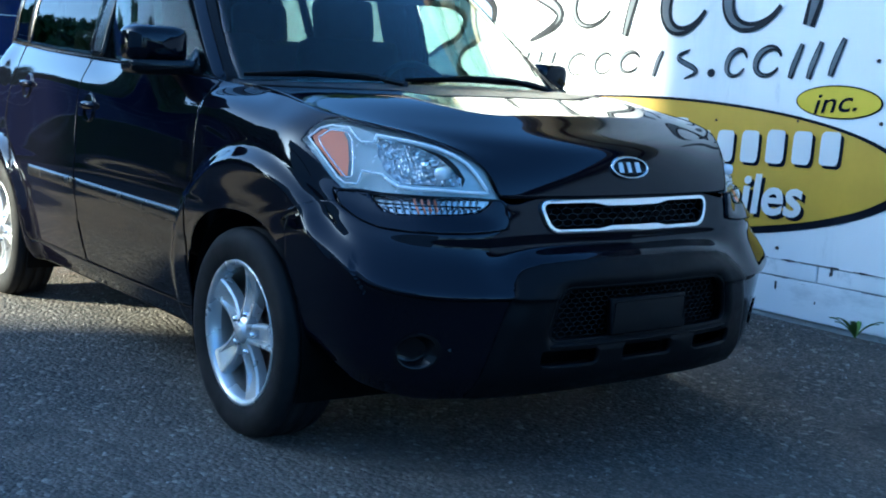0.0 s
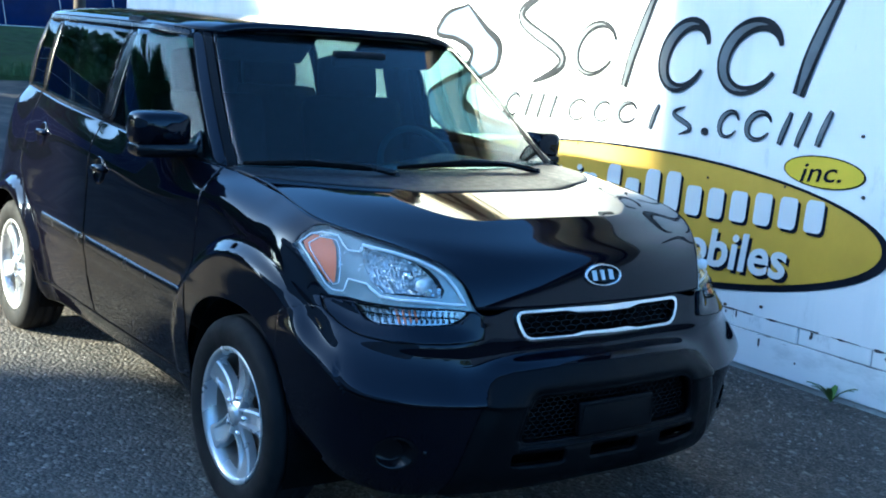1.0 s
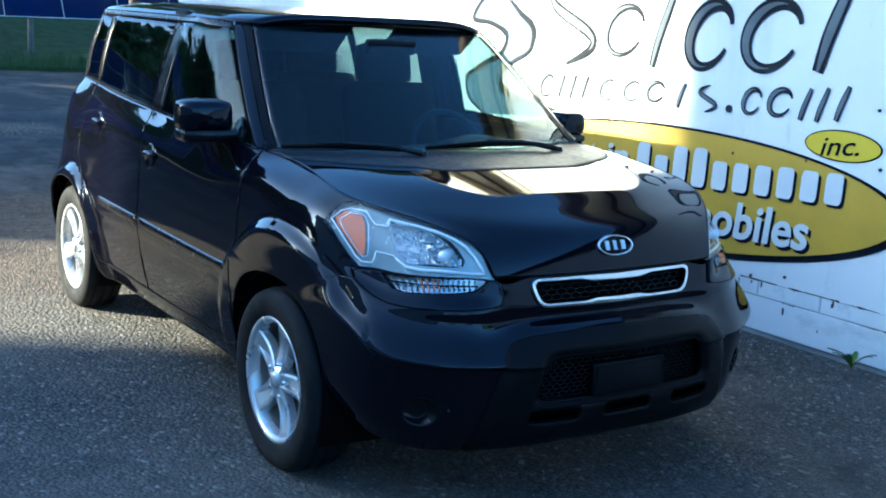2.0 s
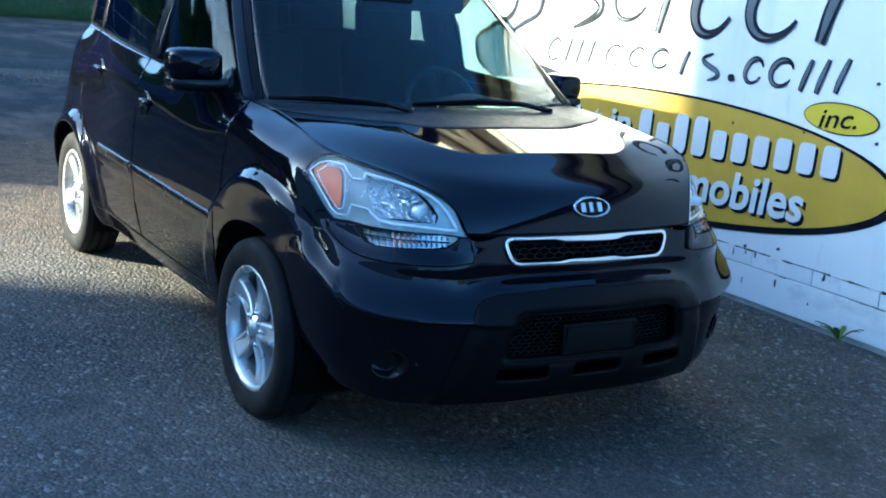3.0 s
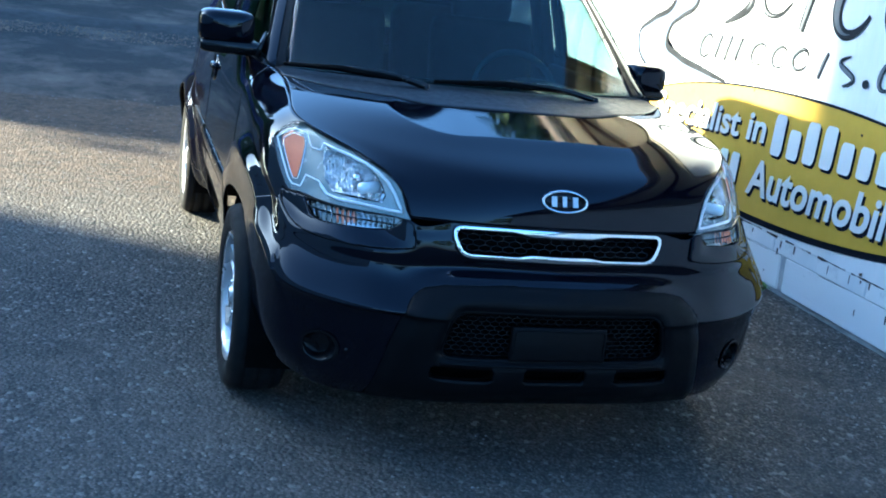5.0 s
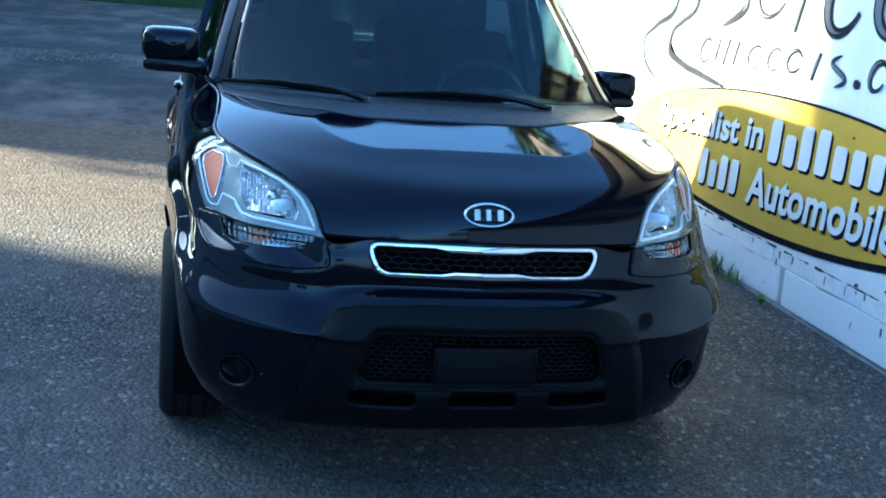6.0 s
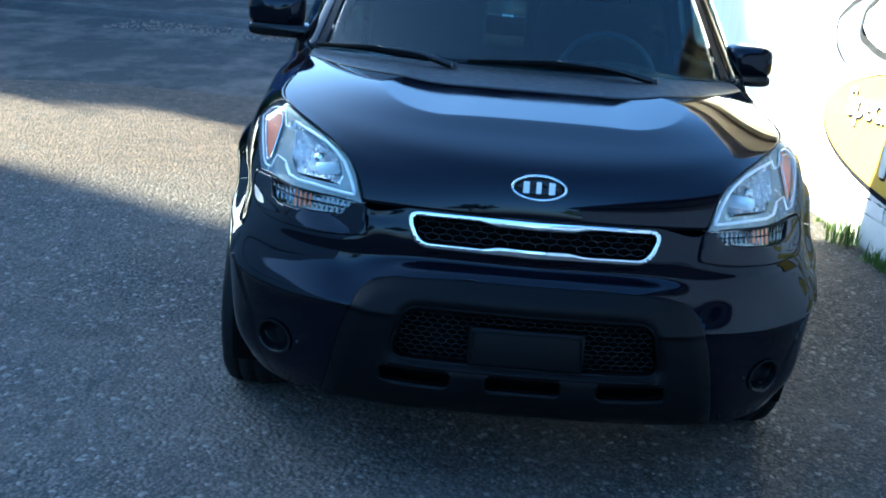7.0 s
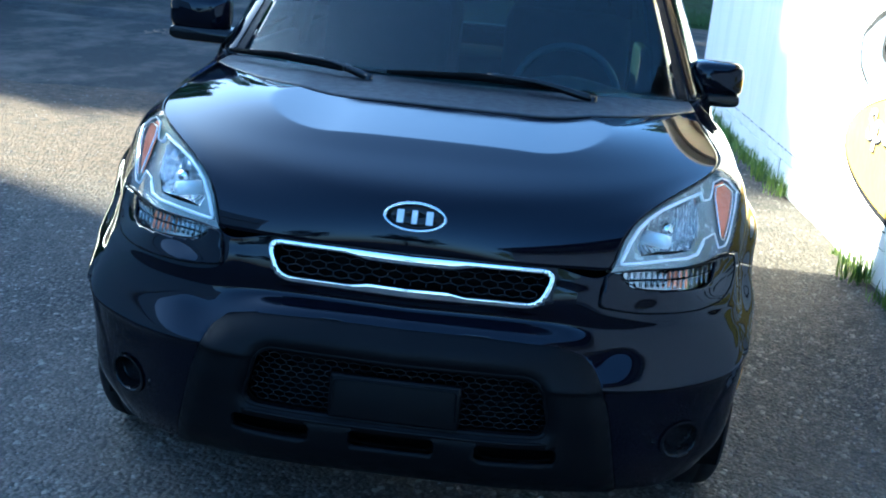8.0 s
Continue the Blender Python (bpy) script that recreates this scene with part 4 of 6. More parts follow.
def front_y(x, z):
    """How far forward the nose lies at a place of the front view."""
    s = SKIN[SKIN[:, 1] < 0.95]
    d = (s[:, 0] - abs(x)) ** 2 + (s[:, 2] - z) ** 2
    k = np.argsort(d)[:5]
    w = 1 / (d[k] + 1e-7)
    return float((s[k, 1] * w).sum() / w.sum())


def side_x(y, z):
    """How far out the flank lies at a place of the side view."""
    s = SKIN[(SKIN[:, 0] > 0.6)]
    d = (s[:, 1] - y) ** 2 + (s[:, 2] - z) ** 2
    k = np.argsort(d)[:5]
    w = 1 / (d[k] + 1e-7)
    return float((s[k, 0] * w).sum() / w.sum())


def shifted(bm, by):
    b = bm.copy()
    b.normal_update()
    outward(b)
    moves = [(v, v.normal.copy()) for v in b.verts]
    for v, n in moves:
        v.co -= n * by
    return b


def closed_path(pts):
    """Points spread along a closed outline."""
    out = []
    for a, b in zip(pts, pts[1:] + pts[:1]):
        n = max(2, int(math.dist(a, b) / 0.008))
        out += [(a[0] + (b[0] - a[0]) * i / n, a[1] + (b[1] - a[1]) * i / n) for i in range(n)]
    return out


TRIM = [(.806, .914), (.776, .942), (.754, .951), (.727, .947), (.722, .922), (.717, .911), (.694, .911), (.685, .931), (.665, .926), (.626, .919), (.580, .905), (.548, .888), (.524, .867), (.506, .838), (.494, .810), (.486, .790), (.53, .790), (.601, .794), (.654, .794), (.683, .798), (.696, .814), (.702, .827), (.735, .833), (.742, .816), (.750, .797), (.771, .797), (.781, .812), (.796, .866)]
AMBER_OUT = [(.789, .916), (.762, .938), (.734, .935), (.733, .912), (.744, .862), (.756, .816), (.767, .812), (.779, .846), (.791, .897)]
BOWL = [(.674, .922), (.626, .911), (.582, .897), (.553, .880), (.536, .856), (.525, .824), (.535, .803), (.613, .802), (.665, .803), (.684, .834), (.687, .876)]


def build_headlamp(sgn):
    lamp = new("headlamp")
    lamp.parent = car
    lamp["label"] = "clear-lensed headlamp with a bright trim line and amber reflector"
    flip = (lambda b: b) if sgn > 0 else mirrored
    lens = part("lens", flip(LAMP_FACE.copy()), LAMP_LENS, lamp, "clear lamp lens")
    lens.visible_shadow = False
    back = shifted(LAMP_FACE, 0.022)
    amber = take(back, cut(back, AMBER_OUT, (0, 2), lambda c: True))
    bowl = take(back, cut(back, BOWL, (0, 2), lambda c: True))
    rim_edges = [e for e in LAMP_FACE.edges if e.is_boundary]
    deep = shifted(LAMP_FACE, 0.024)
    deep.verts.ensure_lookup_table()
    LAMP_FACE.verts.index_update()
    wall = bmesh.new()
    for e in rim_edges:
        a, b = e.verts
        wall.faces.new([wall.verts.new(c) for c in (a.co, b.co, deep.verts[b.index].co, deep.verts[a.index].co)])
    bmesh.ops.remove_doubles(wall, verts=wall.verts, dist=1e-5)
    part("housing_wall", flip(wall), LAMP_GREY, lamp)
    part("housing", flip(back), LAMP_GREY, lamp, "grey lamp housing")
    for v in amber.verts:
        v.co.y -= 0.011
    part("amber_reflector", flip(amber), AMBER, lamp, "amber side reflector")
    cx, cz = 0.60, 0.855
    for v in bowl.verts:
        r = min(1.0, math.hypot((v.co.x - cx) / 0.10, (v.co.z - cz) / 0.07))
        v.co.y += 0.075 * (1 - r * r)
    part("reflector_bowl", flip(bowl), REFLECTOR, lamp, "silvered reflector bowl")
    for rib in range(9):                                   # fluting across the bowl's outer side
        bm = bmesh.new()
        x = 0.615 + rib * 0.0085
        tube(bm, [(sgn * x, front_y(x, z) + 0.034, z) for z in np.linspace(.815 + .002 * rib, .905, 8)], 0.0026, 6)
        part("flute", bm, REFLECTOR, lamp)
    bm = bmesh.new()
    yb = front_y(cx, cz)
    rod(bm, (sgn * cx, yb + 0.085, cz), (sgn * cx, yb + 0.035, cz), 0.014, 0.012, 14)
    rod(bm, (sgn * cx, yb + 0.035, cz), (sgn * cx, yb + 0.028, cz), 0.017, 0.010, 14)
    part("bulb", bm, CHROME, lamp)
    # A white block paints in the bright reflection in the bowl.
    bm = bmesh.new()
    box(bm, (sgn * 0.572, front_y(.572, .838) + 0.028, .838), (0.080, 0.034, 0.036), Matrix.Rotation(radians(-38 * sgn), 3, "Z"), 0.015)
    part("bowl_glint", bm, TRIM_WHITE, lamp, "white block standing in for the glint in the bowl")
    bm = bmesh.new()
    path = closed_path(TRIM)
    outer = [x > .698 for x, _ in path]
    k0 = next(i for i in range(len(path)) if outer[i - 1] and not outer[i])
    path = path[k0:] + path[:k0]                            # starts where the inner run starts
    cutoff = next(i for i, (x, _) in enumerate(path) if x > .698)
    tube(bm, [(sgn * x, front_y(x, z) + 0.009, z) for x, z in path[:cutoff + 1]], 0.0050, 8)
    part("trim_line", bm, TRIM_WHITE, lamp, "bright white trim line round the lamp")
    bm = bmesh.new()
    tube(bm, [(sgn * x, front_y(x, z) + 0.010, z) for x, z in path[cutoff:] + path[:1]], 0.0028, 8)
    part("side_trim", bm, TRIM_WHITE, lamp, "bright trim round the amber reflector")
    bm = bmesh.new()
    tube(bm, [(sgn * x, front_y(x, z) + 0.008, z) for x, z in closed_path(AMBER_OUT)], 0.0024, 6, True)
    part("amber_trim", bm, CHROME, lamp)
    side = new("turn_lamp")
    side.parent = car
    side["label"] = "slim ribbed clear turn lamp below the headlamp"
    lens2 = part("lens", flip(PARK_FACE.copy()), LAMP_LENS, side)
    lens2.visible_shadow = False
    back = shifted(PARK_FACE, 0.024)
    part("reflector", flip(back), TURN_SILVER, side)
    for k in range(16):
        x = .512 + k * 0.0145
        z0, z1 = .736 - (.006 if k > 8 else 0), .767
        bm = bmesh.new()
        tube(bm, [(sgn * x, front_y(x, z) + 0.014, z) for z in np.linspace(z0, z1, 4)], 0.0032, 6)
        part("rib", bm, AMBER if k in (7, 8, 9, 10) else TURN_SILVER, side)
    bm = bmesh.new()
    tube(bm, [(sgn * x, front_y(x, .751) + 0.012, .751) for x in np.linspace(.505, .735, 20)], 0.0028, 6)
    part("rib", bm, DARK, side)


for sgn in (1, -1):
    build_headlamp(sgn)


def hex_mesh(bm, poly, size, wire, y_of, stretch=1.5):
    """Honeycomb wires inside an outline of the front view."""
    w, h = size * stretch, size
    seen = set()
    us, vs = [p[0] for p in poly], [p[1] for p in poly]
    for row in range(int((max(vs) - min(vs)) / (h * 0.75)) + 2):
        for col in range(int((max(us) - min(us)) / w) + 2):
            cx = min(us) + col * w + (w / 2 if row % 2 else 0)
            cz = min(vs) + row * h * 0.75
            pts = [(cx + w / 2 * a, cz + h / 2 * b) for a, b in ((0, 1), (1, .5), (1, -.5), (0, -1), (-1, -.5), (-1, .5))]
            for a, b in zip(pts, pts[1:] + pts[:1]):
                mid = (round((a[0] + b[0]) / 2, 3), round((a[1] + b[1]) / 2, 3))
                if mid in seen or not (inside(poly, *a) and inside(poly, *b)):
                    continue
                seen.add(mid)
                ya, yb = y_of(*a), y_of(*b)
                rod(bm, (a[0], ya, a[1]), (b[0], yb, b[1]), wire, None, 4)


def build_grille():
    g = new("grille")
    g.parent = car
    g["label"] = "chrome-framed upper grille with black honeycomb mesh"
    inner = mouth(.303, .334, .691, .763, .030)

    def swell(u, w):                                       # the bars thicken in the middle
        k = max(0.0, min(1.0, (0.122 - abs(u)) / 0.022))
        k = k * k * (3 - 2 * k)
        return (u, w - 0.009 * k) if w > 0.727 else (u, w + 0.008 * k)

    def fine(line):
        return [(a[0] + (b[0] - a[0]) * i / 12, a[1] + (b[1] - a[1]) * i / 12) for a, b in zip(line, line[1:] + line[:1]) for i in range(12)]

    bm = bmesh.new()
    outer_f, inner_f = fine(GRILLE), [swell(*p) for p in fine(inner)]
    band(bm, outer_f, inner_f, lambda u, w, d: (u, front_y(u, w) - 0.010 + d, w), 0.03)
    ob = part("grille_frame", bm, CHROME, g, "chrome grille frame")
    bev = ob.modifiers.new("soft_edge", "BEVEL")
    bev.width, bev.segments, bev.limit_method = 0.003, 2, "ANGLE"
    bm = bmesh.new()
    hex_mesh(bm, [swell(*p) for p in fine(mouth(.304, .335, .691, .763, .03))], 0.021, 0.0022, lambda u, w: front_y(u, w) + 0.012, 1.75)
    part("grille_mesh", bm, SATIN, g, "black honeycomb mesh")
    bm = bmesh.new()
    plate(bm, mouth(.32, .352, .674, .779, .03), lambda u, w, d: (u, front_y(u, w) + 0.05 + d, w), 0.004)
    part("grille_back", bm, DARK, g)
    low = new("lower_grille")
    low.parent = car
    low["label"] = "black lower intake with fine honeycomb mesh"
    bm = bmesh.new()
    hex_mesh(bm, INTAKE, 0.018, 0.0019, lambda u, w: front_y(u, w) + 0.030, 1.5)
    part("intake_mesh", bm, SATIN, low)
    bm = bmesh.new()
    plate(bm, mouth(.50, .44, .28, .57, .03), lambda u, w, d: (u, front_y(u, w) + 0.05 + d, w), 0.004)
    part("intake_back", bm, DARK, low)
    bm = bmesh.new()
    outer = fine(mouth(.374, .338, .382, .546, .048))
    band(bm, outer, fine(mouth(.362, .327, .394, .534, .042)), lambda u, w, d: (u, front_y(u, w) - 0.010 + d, w), 0.02)
    part("intake_lip", bm, PLASTIC, low)
    pb = new("plate_bracket")
    pb.parent = car
    pb["label"] = "blank black number-plate bracket, no plate fitted"
    yf = front_y(0, .45) - 0.006
    bm = bmesh.new()
    box(bm, (0, yf + 0.012, .447), (.305, .022, .106), Matrix.Rotation(radians(-4), 3, "X"), .007)
    part("bracket_plate", bm, PLASTIC, pb)
    bm = bmesh.new()
    tube(bm, [(u, yf - 0.001 - .06 * w, .447 + w) for u, w in fine(mouth(.143, .143, -.045, .045, .012))], 0.0022, 6, True)
    part("bracket_rim", bm, PLASTIC, pb)
    bm = bmesh.new()
    tube(bm, [(u, front_y(u, .378) - 0.016, .377) for u in np.linspace(-.36, .36, 30)], 0.0055, 8)
    part("lower_bar", bm, PLASTIC, low)


build_grille()


def bonnet_front(u, w):
    return float(np.interp(w, [.779, .829, .879, .929], [.115, .123, .145, .198])) + 0.05 * (abs(u) / 0.47) ** 2.4


def build_badge():
    b = new("badge")
    b.parent = car
    b["label"] = "oval chrome-ringed badge with plain bars"
    cz = 0.861
    place = lambda u, w, d: (u, bonnet_front(u, w) - 0.001 - d, w)
    bm = bmesh.new()
    band(bm, ellipse(0, cz, .074, .032), ellipse(0, cz, .068, .0265), place, 0.008)
    part("badge_ring", bm, CHROME, b)
    bm = bmesh.new()
    band(bm, ellipse(0, cz, .069, .0275), ellipse(0, cz, .002, .001), place, 0.003)
    part("badge_field", bm, SATIN, b)
    for cx, lean, wide in ((-.034, 0, .016), (-.001, 0, .013), (.034, 0, .016)):
        bm = bmesh.new()
        plate(bm, [(cx - wide / 2 + lean, cz + .014), (cx - wide / 2 - lean, cz - .014), (cx + wide / 2 - lean, cz - .014), (cx + wide / 2 + lean, cz + .014)], place, 0.006)
        part("badge_bar", bm, BAND, b, smooth=False)


build_badge()


def build_fog(sgn):
    f = new("fog_recess")
    f.parent = car
    f["label"] = "round blank fog-lamp recess in the bumper"
    cx, cz, r = FOG
    rows = []
    for rr, dy in ((r + .006, -.006), (r + .001, -.008), (r - .004, -.002), (r - .010, .035), (r - .014, .040), (.001, .036)):
        rows.append([(sgn * (cx + rr * math.cos(a)), front_y(cx + rr * math.cos(a), cz + rr * math.sin(a)) + dy, cz + rr * math.sin(a)) for a in np.linspace(0, math.tau, 32, endpoint=False)])
    bm = bmesh.new()
    grid(bm, np.array(rows).transpose(1, 0, 2), close_u=True)
    part("recess_cup", bm, SATIN, f)
    bm = bmesh.new()
    x = cx - .075
    rod(bm, (sgn * x, front_y(x, cz) - .001, cz + .005), (sgn * x, front_y(x, cz) + .012, cz + .005), .009, .008, 12)
    part("tow_plug", bm, SATIN, f)


def build_side_marker(sgn):
    bm = bmesh.new()
    y0, z0 = 0.43, 0.468
    p = np.array([[(sgn * (side_x(y0 + u, z0 + w) + 0.006 * (1 - (u / .022) ** 4) * (1 - (w / .038) ** 4) - .001), y0 + u + 0.2 * w, z0 + w) for w in np.linspace(-.036, .036, 9)] for u in np.linspace(-.02, .02, 7)])
    grid(bm, p)
    ob = part("side_marker", bm, surface("dim_amber_lens", (.30, .17, .03), .25, vary=.3) if sgn > 0 else AMBER, car, "small amber side marker")
    ob.modifiers.new("thickness", "SOLIDIFY").thickness = 0.004


def build_handle(sgn, y, z):
    """A rounded pull over an oval cup with a raised lip."""
    h = new("door_handle")
    h.parent = car
    h["label"] = "black pull handle over a shallow cup"
    x = side_x(y, z)
    turn = np.linspace(0, math.tau, 28, endpoint=False)
    out = lambda u, w: side_x(y + u, z + w)
    bm = bmesh.new()
    rows = [[(sgn * (out(r * .060 * math.cos(a), r * .054 * math.sin(a)) + lift), y + r * .060 * math.cos(a), z + r * .054 * math.sin(a)) for r, lift in ((1.06, -.002), (1.0, .007), (.90, .004), (.55, .0016), (.02, .0014))] for a in turn]
    grid(bm, np.array(rows), close_u=True)
    part("handle_cup", bm, PAINT, h)
    bm = bmesh.new()
    tube(bm, [(sgn * (x + o), y + u, z + w) for u, w, o in ((-.066, .008, .000), (-.052, .009, .009), (0, .010, .013), (.050, .009, .010), (.066, .008, .001))], [.009, .014, .016, .014, .009], 12)
    part("grip", bm, PAINT, h)


def squarish(cx, cz, hx, hz, n=40, e=0.45):
    out = []
    for a in np.linspace(0, math.tau, n, endpoint=False):
        c, q = math.cos(a), math.sin(a)
        out.append((cx + math.copysign(abs(c) ** e, c) * hx, cz + math.copysign(abs(q) ** e, q) * hz))
    return out


def build_mirror(sgn, cx, cz, hx, hz):
    """An upper shell over a long base arm that runs in to the door."""
    m = new("door_mirror")
    m.parent = car
    m["label"] = "black door mirror with squared shell"
    sweep = lambda u: 0.20 * (cx + hx - u)                  # the outer end stands further forward
    y0 = 1.43
    bm = bmesh.new()
    rows = []
    for s, grow in ((0, .50), (.10, .82), (.30, .95), (.7, 1.0), (.93, .97), (1.0, .90)):
        rows.append([(sgn * u, y0 + .115 * s + sweep(u) * -.4, w) for u, w in squarish(cx, cz + hz * .22, hx * grow, hz * .78 * grow)])
    grid(bm, np.array(rows).transpose(1, 0, 2), close_u=True)
    bmesh.ops.holes_fill(bm, edges=[e for e in bm.edges if e.is_boundary], sides=80)
    part("shell", bm, PAINT, m)
    bm = bmesh.new()
    rows = []
    for s, grow in ((0, .62), (.12, .88), (.4, 1.0), (.85, .98), (1.0, .85)):
        rows.append([(sgn * u, y0 + .01 + .105 * s + sweep(u) * -.4, w) for u, w in squarish(cx - .018, cz - hz * .66, hx * 1.08 * (.96 + .04 * grow), hz * .36 * grow)])
    grid(bm, np.array(rows).transpose(1, 0, 2), close_u=True)
    bmesh.ops.holes_fill(bm, edges=[e for e in bm.edges if e.is_boundary], sides=80)
    part("arm", bm, SATIN, m)
    bm = bmesh.new()
    plate(bm, squarish(cx, cz + hz * .22, hx * .86, hz * .64), lambda u, w, d: (sgn * u, y0 + .116 + sweep(u) * -.4 + d, w), 0.003)
    part("mirror_glass", bm, CHROME, m, "mirror glass")
    bm = bmesh.new()
    plate(bm, [(1.36, 1.075), (1.54, 1.08), (1.54, 1.12), (1.48, 1.165)], lambda u, w, d: (sgn * (.790 - (w - 1.07) * .46 + d), u, w), 0.012)
    part("mirror_foot", bm, SATIN, m)


def build_strip(sgn):
    for y0, y1 in ((1.31, 2.325), (2.345, 2.93)):
        bm = bmesh.new()
        n = 24
        rows = []
        for y in np.linspace(y0, y1, n):
            z = 0.605 + 0.018 * (y - 1.3) / 1.6
            fade = min(1, (y - y0) / .02, (y1 - y) / .02)
            rows.append([(sgn * (side_x(y, z + w) + o * fade), y, z + w) for w, o in ((-.026, 0), (-.020, .009), (0, .012), (.018, .009), (.024, 0))])
        grid(bm, np.array(rows))
        part("rubbing_strip", bm, SATIN, car)


def build_wiper(tip, heel, pivot, joint):
    w = new("wiper")
    w.parent = car
    w["label"] = "black windscreen wiper resting on the glass"
    bm = bmesh.new()
    mid = tuple((a + b) / 2 + c for a, b, c in zip(pivot, joint, (0, 0, .012)))
    tube(bm, smooth_line(np.array([pivot, mid, joint]), 14), [.012] * 5 + [.009] * 9, 6)
    part("wiper_arm", bm, SATIN, w)
    bm = bmesh.new()
    t, h = Vector(tip), Vector(heel)
    tube(bm, [t, t.lerp(h, .5) + Vector((0, -.012, .012)), h], [.007, .013, .007], 6)
    part("wiper_blade", bm, DARK, w)
    bm = bmesh.new()
    rod(bm, (pivot[0], pivot[1], pivot[2] - .03), (pivot[0], pivot[1], pivot[2] + .010), .015, .011, 12)
    part("wiper_pivot", bm, SATIN, w)


for sgn in (1, -1):
    build_fog(sgn)
    if sgn > 0:
        build_side_marker(sgn)
    build_handle(sgn, 2.215, .925)
    build_handle(sgn, 3.08, .985)
    build_strip(sgn)
build_mirror(-1, .905, 1.150, .106, .082)
build_mirror(1, .845, 1.105, .090, .074)
build_wiper((-.72, 1.19, 1.082), (-.33, .985, 1.082), (-.245, .955, 1.070), (-.50, 1.075, 1.098))
build_wiper((-.20, 1.02, 1.084), (.34, 1.035, 1.086), (.42, .985, 1.070), (.10, 1.045, 1.102))


# ---- cabin ----
def build_seat(x, y, wide=0.50):
    s = new("seat")
    s.parent = car
    s["label"] = "dark fabric seat with a headrest"
    bm = bmesh.new()
    box(bm, (x, y - .05, .58), (wide, .52, .16), Matrix.Rotation(radians(-6), 3, "X"), .05)
    part("cushion", bm, FABRIC, s)
    bm = bmesh.new()
    box(bm, (x, y + .26, .93), (wide, .14, .66), Matrix.Rotation(radians(-14), 3, "X"), .06)
    part("backrest", bm, FABRIC, s)
    bm = bmesh.new()
    box(bm, (x, y + .375, 1.335), (.29, .11, .20), Matrix.Rotation(radians(-10), 3, "X"), .045)
    part("headrest", bm, FABRIC, s)
    for v in (-.06, .06):
        bm = bmesh.new()
        rod(bm, (x + v, y + .34, 1.20), (x + v, y + .37, 1.30), .006)
        part("headrest_post", bm, CHROME, s)


def build_cabin():
    for x in (-.36, .36):
        build_seat(x, 1.98)
        build_seat(x, 2.80)
    d = new("dashboard")
    d.parent = car
    d["label"] = "dark grey moulded dashboard"
    bm = bmesh.new()
    rows = []
    for x in np.linspace(-.72, .72, 40):
        hump = 0.035 * math.exp(-((x - .36) / .16) ** 2)
        yb = 1.12 + 0.14 * (abs(x) / .72) ** 2
        rows.append([(x, yb, 1.045), (x, yb + .12, 1.03), (x, 1.40, 1.025 + hump), (x, 1.52, 1.015 + hump * 1.2), (x, 1.58, .98 + hump), (x, 1.60, .90), (x, 1.56, .70), (x, 1.45, .45)])
    grid(bm, np.array(rows))
    ob = part("dash_top", bm, DASH, d)
    ob.modifiers.new("thickness", "SOLIDIFY").thickness = -0.02
    bm = bmesh.new()
    box(bm, (0, 1.595, .86), (.24, .03, .28), None, .015)
    part("centre_stack", bm, SATIN, d)
    w = new("steering_wheel")
    w.parent = car
    w["label"] = "black three-spoke steering wheel"
    tilt = pose(.36, 1.72, .985, 64, 0, 0)
    bm = bmesh.new()
    tube(bm, [tilt @ Vector((.185 * math.cos(a), .185 * math.sin(a), 0)) for a in np.linspace(0, math.tau, 40, endpoint=False)], .014, 10, True)
    part("wheel_rim", bm, WHEEL_GREY, w)
    for a in (0, 180, 270):
        bm = bmesh.new()
        c, q = math.cos(radians(a)), math.sin(radians(a))
        rod(bm, tilt @ Vector((.04 * c, .04 * q, -.02)), tilt @ Vector((.18 * c, .18 * q, 0)), .018, .012, 8)
        part("wheel_spoke", bm, WHEEL_GREY, w)
    bm = bmesh.new()
    rod(bm, tilt @ Vector((0, 0, -.06)), tilt @ Vector((0, 0, .015)), .06, .05, 20)
    part("wheel_boss", bm, WHEEL_GREY, w)
    bm = bmesh.new()
    box(bm, (0, 1.66, 1.44), (.24, .04, .065), Matrix.Rotation(radians(12), 3, "X"), .015)
    part("rear_view_mirror", bm, FABRIC, car)
    for sgn in (1, -1):
        bm = bmesh.new()
        box(bm, (sgn * .33, 1.885, 1.462), (.44, .022, .17), Matrix.Rotation(radians(52), 3, "X"), .010)
        part("sun_visor", bm, FABRIC, car)
        bm = bmesh.new()
        box(bm, (sgn * .695, 2.42, 1.27), (.055, .15, .58), Matrix.Rotation(radians(-14 * sgn), 3, "Y"), .012)
        part("pillar_lining", bm, FABRIC, car)
    bm = bmesh.new()
    p = np.array([[(x, y, 1.495 + .05 * (1 - (abs(x) / .62) ** 4)) for x in np.linspace(-.60, .60, 20)] for y in np.linspace(1.92, 3.75, 12)])
    grid(bm, p)
    part("roof_lining", bm, LINER, car)
    for sgn in (1, -1):
        bm = bmesh.new()
        box(bm, (sgn * .76, 2.45, .76), (.05, 2.3, .62), None, .02)
        part("door_lining", bm, DASH, car)
    bm = bmesh.new()
    box(bm, (0, 3.55, .70), (1.4, .7, .5), None, .03)
    part("boot_floor", bm, DARK, car)
    bm = bmesh.new()
    box(bm, (0, 1.30, .70), (1.4, .06, .62), None, .02)
    part("bulkhead", bm, DARK, car)


build_cabin()

# ---- the sign painted on the wall ----
sign = base_of("painted_sign", "hand-painted wall sign with a yellow oval and grey lettering", "sign", at=(WALL_X, 2.2, LEDGE))


